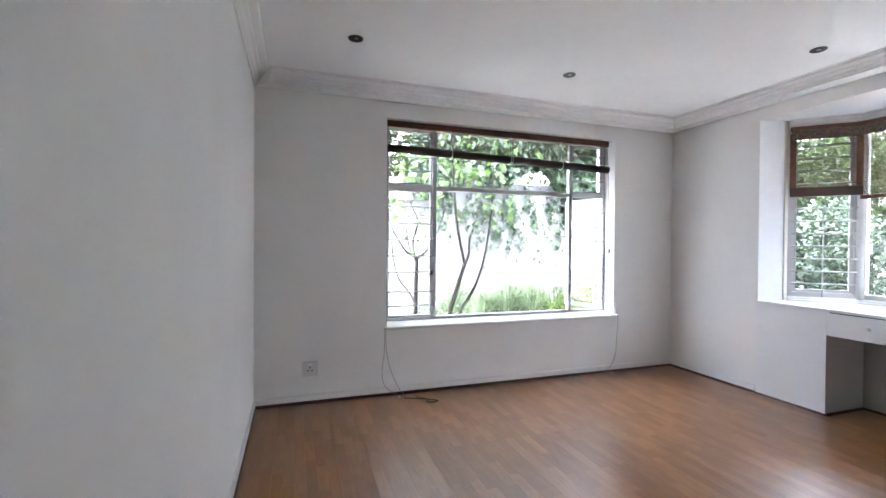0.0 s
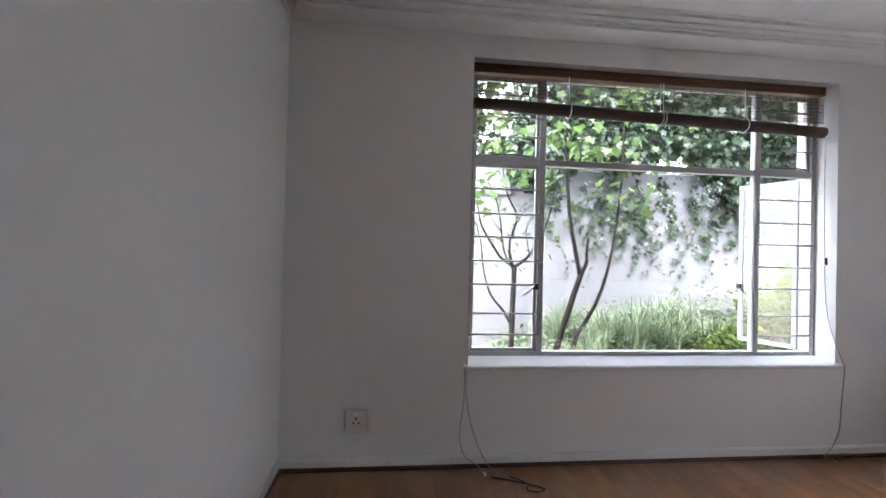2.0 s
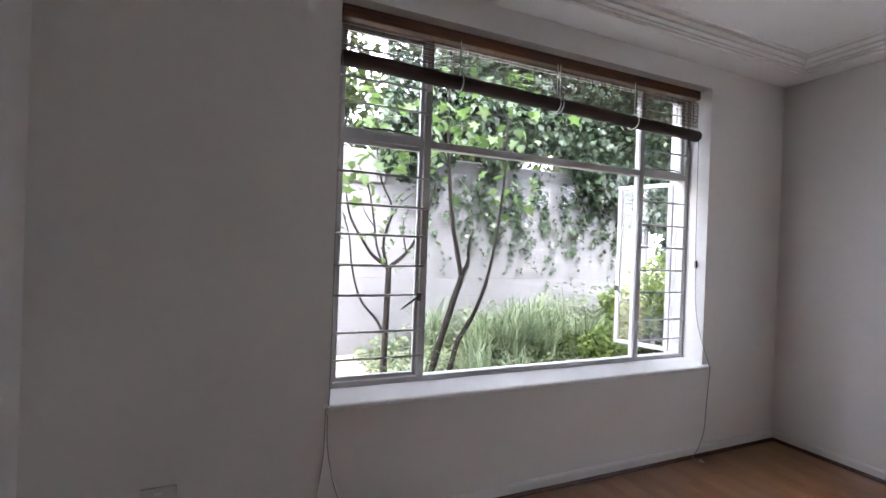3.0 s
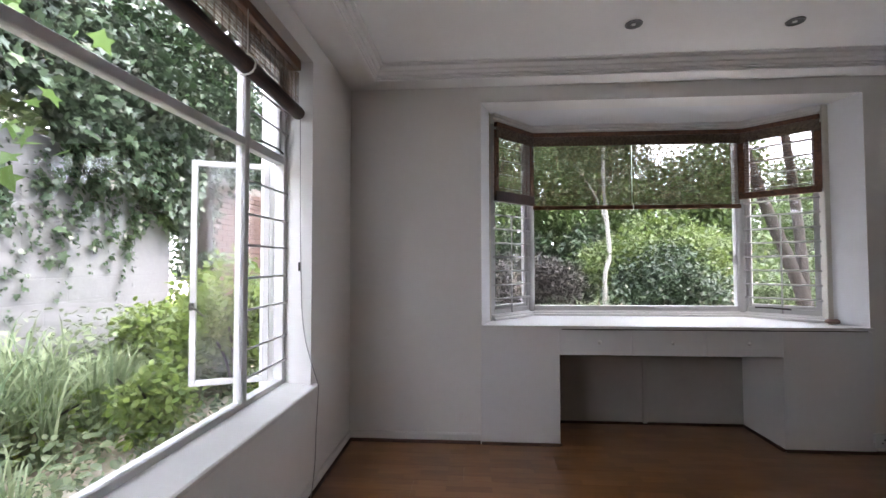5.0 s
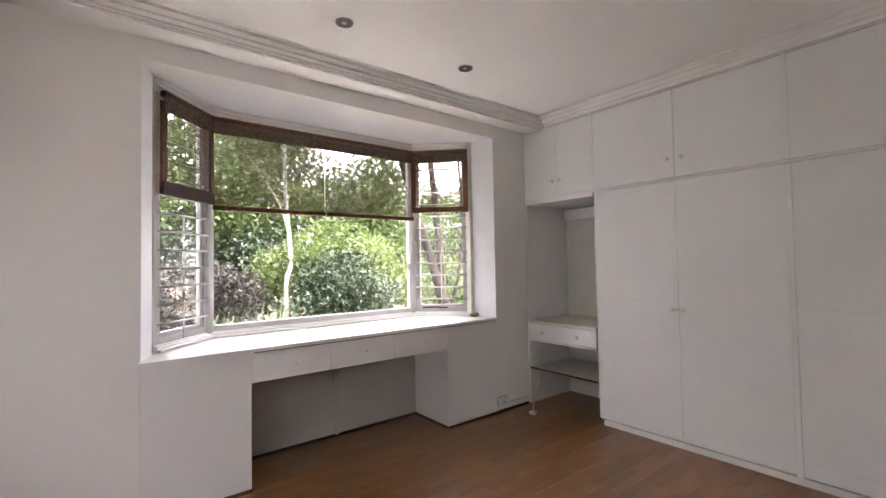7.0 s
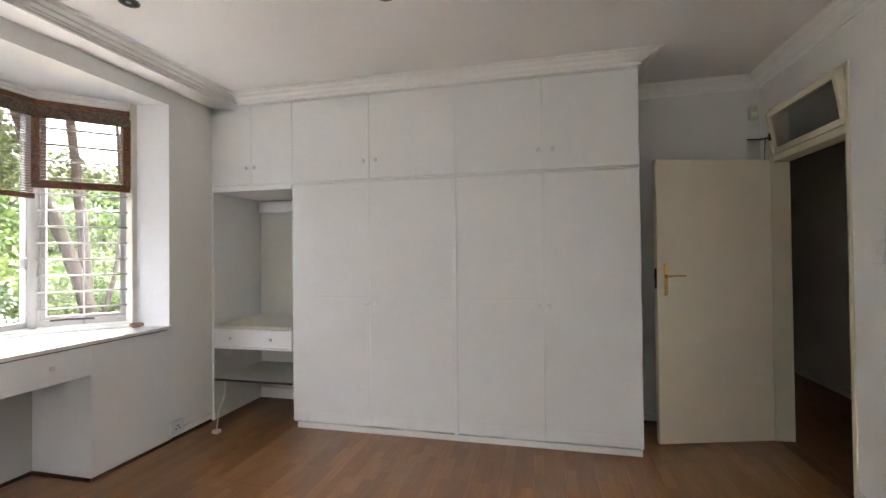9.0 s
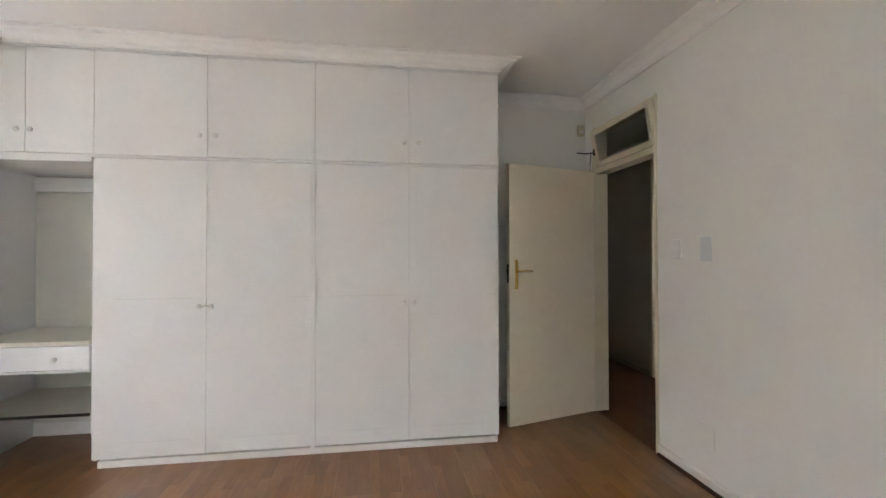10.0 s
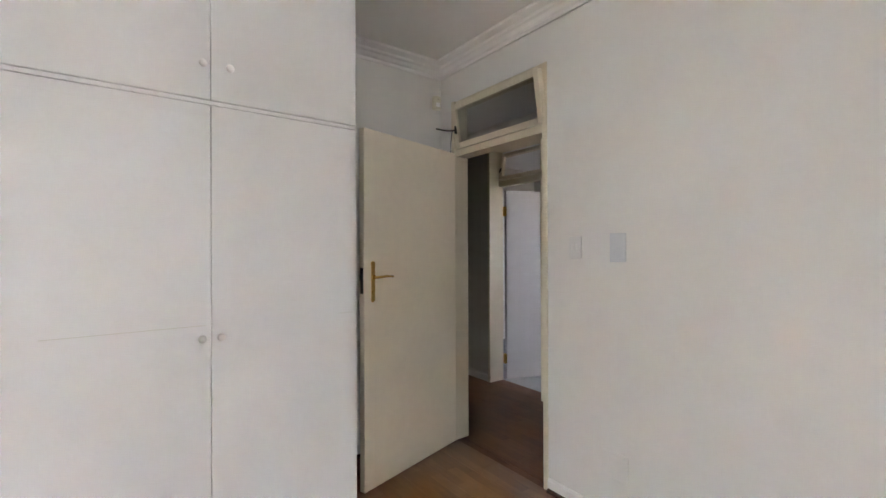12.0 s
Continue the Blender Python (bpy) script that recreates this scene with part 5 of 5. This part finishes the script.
for i, (x, y) in enumerate([(6.0, 2.2), (6.3, 1.9), (6.1, 2.55), (6.5, 2.35), (6.25, 2.8), (6.6, 1.75), (5.9, 2.9)]):
    copy_thing(c1 if i % 2 else c0, Matrix.Translation((x, y, ground_height(x, y) - 0.02)) @ Matrix.Rotation(rp.uniform(0, 6), 4, "Z") @ Matrix.Scale(rp.uniform(1.0, 1.25), 4))


def shrub(label, center, radii, n, size, mat, seed, category="shrub", lumps=10):
    t = thing("garden_shrub", label, category, "garden shrubs")
    st = bmesh.new()
    rg = random.Random(seed)
    for k in range(7):
        a = rg.uniform(0, 6.28)
        e = (center[0] + math.cos(a) * radii[0] * 0.6, center[1] + math.sin(a) * radii[1] * 0.6, center[2] + radii[2] * rg.uniform(0.1, 0.6))
        limb(st, [(center[0], center[1], GZ - 0.08), ((center[0] * 2 + e[0]) / 3, (center[1] * 2 + e[1]) / 3, (GZ + e[2]) / 2), e], 0.018, 0.005, 6)
    part("stems", st, BARK, t)
    c = leaves("foliage", np.concatenate([blob(center, radii, n, 0.2, lumps, seed), blob(center, [v * 0.85 for v in radii], n // 3, 0.1, 5, seed + 1)]), size, mat, seed=seed)
    c.parent = t
    return t


shrub("bright yellow-green leafy bush under the window", (4.75, 5.2, 0.78), (0.62, 0.5, 0.68), 4200, 0.06, BUSHLEAF, 41)
shrub("bright yellow-green leafy bush by the wall", (4.95, 5.95, 0.62), (0.7, 0.45, 0.52), 2600, 0.06, BUSHLEAF, 42)
shrub("pale leafy weeds growing in the bed", (3.3, 5.75, 0.36), (0.9, 0.4, 0.26), 900, 0.045, BUSHLEAF, 49)
rg = np.random.default_rng(77)
n = 8200
x = rg.uniform(1.7, 5.2, n)
y = rg.uniform(4.75, 6.52, n)
tall = np.clip((y - 4.9) / 1.2, 0.08, 1) * (0.25 + 0.32 * (0.5 + 0.5 * np.sin(x * 3.1 + 1.3 * np.sin(y * 4.0)))) * np.clip((x - 1.4) / 1.6, 0.25, 1.15)
keep = (rg.uniform(0, 1, n) < np.clip((y - 4.7) / 0.9, 0.12, 1))
z = GZ + tall * rg.uniform(0.05, 1.15, n)
tagged(leaves("weeds", np.stack([x, y, z], -1)[keep], 0.055, WEEDLEAF, seed=78, droop=0.1), "tangled pale green weeds filling the bed under the wall", "weeds", kind="stuff")
shrub("low green bush in the bed", (3.75, 5.15, 0.45), (0.4, 0.3, 0.35), 1200, 0.05, BUSHLEAF, 43)
shrub("dense dark green rounded shrub outside the bay", (7.2, 0.5, 0.78), (0.85, 0.9, 0.72), 12000, 0.05, SHRUBLEAF, 44, lumps=18)
shrub("loose light green shrub behind the dark one", (8.6, 0.4, 1.5), (1.3, 1.5, 0.9), 9000, 0.06, PALEBUSH, 45, lumps=12)
shrub("tangle of dark dry twigs over the rockery", (7.7, 2.35, 0.95), (0.6, 0.95, 0.85), 8000, 0.045, TWIGLEAF, 46, lumps=12)
shrub("dark grey-green shrub beside the bay", (6.6, 3.6, 1.0), (0.7, 0.7, 1.0), 6500, 0.05, IVYLEAF, 47)
shrub("grey-green shrub beyond the trunks", (8.0, -1.9, 0.8), (0.9, 0.9, 0.7), 3200, 0.07, GARDENLEAF, 48)


def rock(at, r, seed):
    bm = bmesh.new()
    bmesh.ops.create_icosphere(bm, subdivisions=3, radius=r)
    for v in bm.verts:
        v.co *= 1 + 0.35 * noise.noise(v.co / r * 1.3 + Vector((seed, 0, 0))) + 0.1 * noise.noise(v.co / r * 5)
        v.co.z *= 0.75
        v.co += Vector(at)
    return tagged(mesh_ob("garden_rock", bm, STONE), "weathered grey rock in the bank", "rock", "rocks in the bank")


for k, (x, y, z, r) in enumerate([(7.25, 2.2, 0.28, 0.22), (7.3, 2.75, 0.3, 0.24), (7.3, 1.75, 0.26, 0.18), (8.9, 2.2, 0.45, 0.36), (9.1, 3.0, 0.5, 0.4), (8.9, 1.6, 0.4, 0.3), (9.3, 2.5, 1.0, 0.36), (9.4, 1.8, 0.9, 0.3), (7.9, 3.7, 0.35, 0.28)]):
    rock((x, y, z), r, k * 3.1)


def tree(label, trunk, r0, r1, limbs, crown, n, size, mat, bark, seed):
    t = thing("tree", label, "tree", "trees beyond the bay")
    part("trunk", limb(bmesh.new(), trunk, r0, r1, 10), bark, t, smooth=True)
    for p, a, b in limbs:
        part("limb", limb(bmesh.new(), p, a, b, 7), bark, t, smooth=True)
    if crown:
        c = leaves("crown", np.concatenate([blob(q, r, int(n * 1.9) // len(crown), 0.25, 14, seed + i) for i, (q, r) in enumerate(crown)]), size * 0.72, mat, seed=seed)
        c.parent = t
    return t


tree("slender pale-barked young tree outside the bay", [(7.0, 1.46, 0.1), (6.99, 1.455, 0.7), (6.98, 1.46, 1.15), (6.98, 1.4, 1.4), (6.98, 1.42, 1.75), (6.98, 1.47, 2.5), (7.0, 1.43, 3.6)], 0.033, 0.02,
     [([(6.98, 1.424, 1.8), (7.1, 1.53, 2.2), (7.3, 1.77, 2.7)], 0.014, 0.006)], [((7.4, 1.6, 3.2), (1.2, 1.3, 0.9))], 2400, 0.085, TREELEAF, PALEBARK, 61)
tree("leaning dark tree trunk forking beside the shrub", [(7.1, -1.25, 0.1), (7.1, -1.12, 0.7), (7.1, -0.93, 1.3), (7.1, -0.66, 2.0), (7.1, -0.4, 2.8), (7.1, -0.08, 4.0)], 0.092, 0.055,
     [([(7.1, -1.1, 0.35), (7.12, -1.1, 1.1), (7.15, -1.06, 1.9), (7.2, -1.0, 2.8), (7.2, -0.8, 4.0)], 0.075, 0.045), ([(7.1, -1.14, 0.3), (7.0, -1.35, 1.1), (6.95, -1.42, 2.0), (6.9, -1.3, 3.2)], 0.035, 0.02)],
     [((7.6, -0.8, 4.4), (1.8, 1.9, 0.9))], 2600, 0.1, TREELEAF, BARK, 62)
for k, (x, y, z, r, nn, lab) in enumerate([
        (12.5, 3.6, 3.4, (2.4, 2.2, 2.6), 5200, "broad leafy green tree behind the garden"), (11.5, 1.2, 2.6, (1.8, 1.9, 1.9), 4600, "leafy yellow-green tree behind the shrubs"),
        (13.5, -1.6, 3.0, (2.4, 2.3, 1.7), 4200, "leafy tree with light green crown"), (10.2, 4.9, 2.9, (1.7, 1.8, 2.2), 4600, "dark leafy tree beside the wall"),
        (15.5, -4.6, 3.2, (2.6, 2.6, 1.8), 3200, "far leafy tree in pale light"), (9.8, 3.1, 3.0, (1.3, 1.3, 1.2), 2600, "leafy branches arching over the bank"), (16.5, 1.0, 5.2, (3.0, 3.4, 1.8), 3600, "tall far tree above the garden"), (11.2, -2.2, 2.5, (1.5, 1.7, 1.5), 4200, "leafy yellow-green tree behind the leaning trunks"), (12.8, 0.2, 4.3, (1.7, 1.8, 1.3), 3600, "leafy green tree rising over the shrubs"), (11.8, -5.2, 2.6, (1.6, 1.6, 1.6), 3200, "light leafy tree at the garden edge")]):
    tree(lab, [(x, y, 0.0), (x + 0.1, y + 0.05, z * 0.4), (x + 0.05, y - 0.1, z)], 0.13, 0.07,
         [([(x + 0.1, y + 0.05, z * 0.45), (x + r[0] * 0.4, y + r[1] * 0.4, z)], 0.06, 0.02), ([(x + 0.08, y, z * 0.55), (x - r[0] * 0.4, y - r[1] * 0.4, z + 0.3)], 0.06, 0.02)],
         [((x, y, z), r)], nn, 0.15 if x > 11 else 0.11, TREELEAF if k % 2 == 0 else GARDENLEAF, BARK, 70 + k)
tree("dense dark tree leaning over the garden wall end", [(6.6, 7.6, 0.1), (6.5, 7.5, 1.6), (6.4, 7.2, 3.4)], 0.16, 0.1, [([(6.5, 7.5, 1.6), (5.9, 7.0, 2.6), (5.4, 6.5, 3.2)], 0.07, 0.03)],
     [((5.5, 6.5, 3.3), (1.3, 0.9, 1.1)), ((6.8, 6.7, 3.5), (1.3, 1.0, 1.1)), ((8.2, 6.9, 3.6), (1.6, 1.1, 1.2))], 11000, 0.1, SHRUBLEAF, BARK, 88)
for k, (x, y, z) in enumerate([(9.6, 7.6, 2.4), (11.2, 6.4, 2.6), (12.6, 9.2, 3.0)]):
    tree("dark leafy tree closing the corner of the garden", [(x, y, 0.0), (x + 0.1, y, z * 0.6), (x, y + 0.1, z)], 0.12, 0.07, [], [((x, y, z), (1.7, 1.7, 2.2))], 4500, 0.13, SHRUBLEAF, BARK, 140 + k)
tree("dark ivy-grown trunk beyond the garden wall end", [(6.15, 6.4, 0.1), (6.12, 6.4, 1.5), (6.2, 6.45, 3.2)], 0.13, 0.1, [], [((6.3, 6.6, 3.3), (1.2, 0.9, 1.1)), ((6.12, 6.35, 1.6), (0.22, 0.22, 1.0))], 3000, 0.085, IVYLEAF, BARK, 90)

for k, (x, y, z, r, nn) in enumerate([(10.4, 4.2, 0.9, (0.9, 1.1, 1.1), 3600), (10.2, 2.6, 1.1, (0.8, 1.1, 1.2), 3800), (10.3, 1.0, 1.1, (0.8, 1.1, 1.1), 3600), (10.5, -0.8, 1.0, (0.9, 1.2, 1.0), 3600), (10.6, -2.8, 0.9, (0.9, 1.2, 0.9), 3200), (8.3, 5.0, 1.0, (0.9, 0.8, 1.2), 3600), (9.4, -4.2, 0.8, (1.0, 1.1, 0.8), 3000), (6.2, 4.4, 0.7, (0.5, 0.5, 0.6), 2200)]):
    shrub("dense green shrub closing the garden", (x, y, z), r, nn, 0.085, (SHRUBLEAF, GARDENLEAF)[k in (3, 4, 6)], 110 + k, lumps=12)

woods = []
for k in range(26):
    yy = -11 + k * 0.95
    hh = 3.9 + 0.9 * math.sin(k * 1.3) + (1.3 if yy > 0.5 else -0.2)
    woods.append(blob((15.5 + 1.2 * math.sin(k * 2.1), yy, hh * 0.5), (1.3, 1.1, hh * 0.52), 900, 0.3, 9, 200 + k))
# arc of trees out of view, added to block bright sky from pane reflections
for k in range(20):
    a = radians(-38 - k * 4.2)
    hh = 4.3 + 0.9 * math.sin(k * 1.7)
    woods.append(blob((4.0 + 14.5 * math.cos(a), 1.0 + 14.5 * math.sin(a), hh * 0.5), (1.4, 1.4, hh * 0.55), 900, 0.3, 9, 300 + k))
tagged(leaves("woodland", np.concatenate(woods), 0.24, TREELEAF, seed=9), "far green woodland behind the garden, with an added arc out of view", "woods", kind="stuff")

# ---- floor boards ----
floor = structure("floor", B(-WT - 0.0, SOUTH, -0.06, KB + 0.03, L, -0.012), SUBFLOOR, "warm brown three-strip laminate floor, lightly worn", "floor")
hall = structure("floor_hall", B(-3.6, -3.35, -0.06, -WT, 2.35, -0.012), SUBFLOOR, "dark wood block floor of the hall", "floor")
boards = {}


def board(parent, x0, x1, y0, y1, mat):
    key = (round(x1 - x0, 3), round(y1 - y0, 3), mat.name)
    if key not in boards:
        w, d = (x1 - x0) / 2 - 0.0004, (y1 - y0) / 2 - 0.0004
        bm = bmesh.new()
        lo = [bm.verts.new((sx * w, sy * d, -0.0119)) for sx, sy in ((-1, -1), (1, -1), (1, 1), (-1, 1))]
        mid = [bm.verts.new((sx * w, sy * d, -0.0003)) for sx, sy in ((-1, -1), (1, -1), (1, 1), (-1, 1))]
        hi = [bm.verts.new((sx * (w - 0.0004), sy * (d - 0.0004), 0)) for sx, sy in ((-1, -1), (1, -1), (1, 1), (-1, 1))]
        for a, b in ((lo, mid), (mid, hi)):
            for k in range(4):
                bm.faces.new((a[k], a[(k + 1) % 4], b[(k + 1) % 4], b[k]))
        bm.faces.new(hi)
        bmesh.ops.recalc_face_normals(bm, faces=bm.faces)
        me = bpy.data.meshes.new("board")
        bm.to_mesh(me)
        bm.free()
        me.materials.append(mat)
        boards[key] = me
    ob = new("board", boards[key])
    ob.parent = parent
    ob.location = ((x0 + x1) / 2, (y0 + y1) / 2, 0)
    return ob


rb = random.Random(3)
col = 0
x = 0.0
while x < KB + 0.02:
    x1 = min(x + 0.19, KB + 0.03)
    y = SOUTH if x < W - 0.01 else KY0
    end = L if x < W - 0.01 else KY1
    nxt = y + rb.choice((0.3, 0.6, 0.9, 1.2))
    while y < end - 0.01:
        y1 = min(nxt, end)
        board(floor, x, x1, y, y1, FLOORMAT)
        y, nxt = y1, y1 + 1.2
    x = x1
    col += 1
for i in range(6):
    for j in range(5):
        board(hall, -WT - 0.195 * (i + 1), -WT - 0.195 * i, -3.2 + 1.08 * j, -3.2 + 1.08 * (j + 1), HALLMAT)
board(hall, -WT, 0.0, DY0, DY1, HALLMAT)
tiles = structure("floor_far_room", B(-3.6, -3.0, -0.0118, HX1 + 0.005, 1.2, -0.004), MORTAR, "pale glossy tiled floor of the far room", "floor")
tm = bpy.data.meshes.new("tile")
tb = B(-0.1485, -0.1485, 0, 0.1485, 0.1485, 0.004, bevel=0.0015)
tb.to_mesh(tm)
tb.free()
tm.materials.append(TILE)
for i in range(7):
    for j in range(8):
        o = new("tile", tm)
        o.parent = tiles
        o.location = (HX1 - 0.1485 - 0.3 * i, -2.6 + 0.3 * j, -0.004)
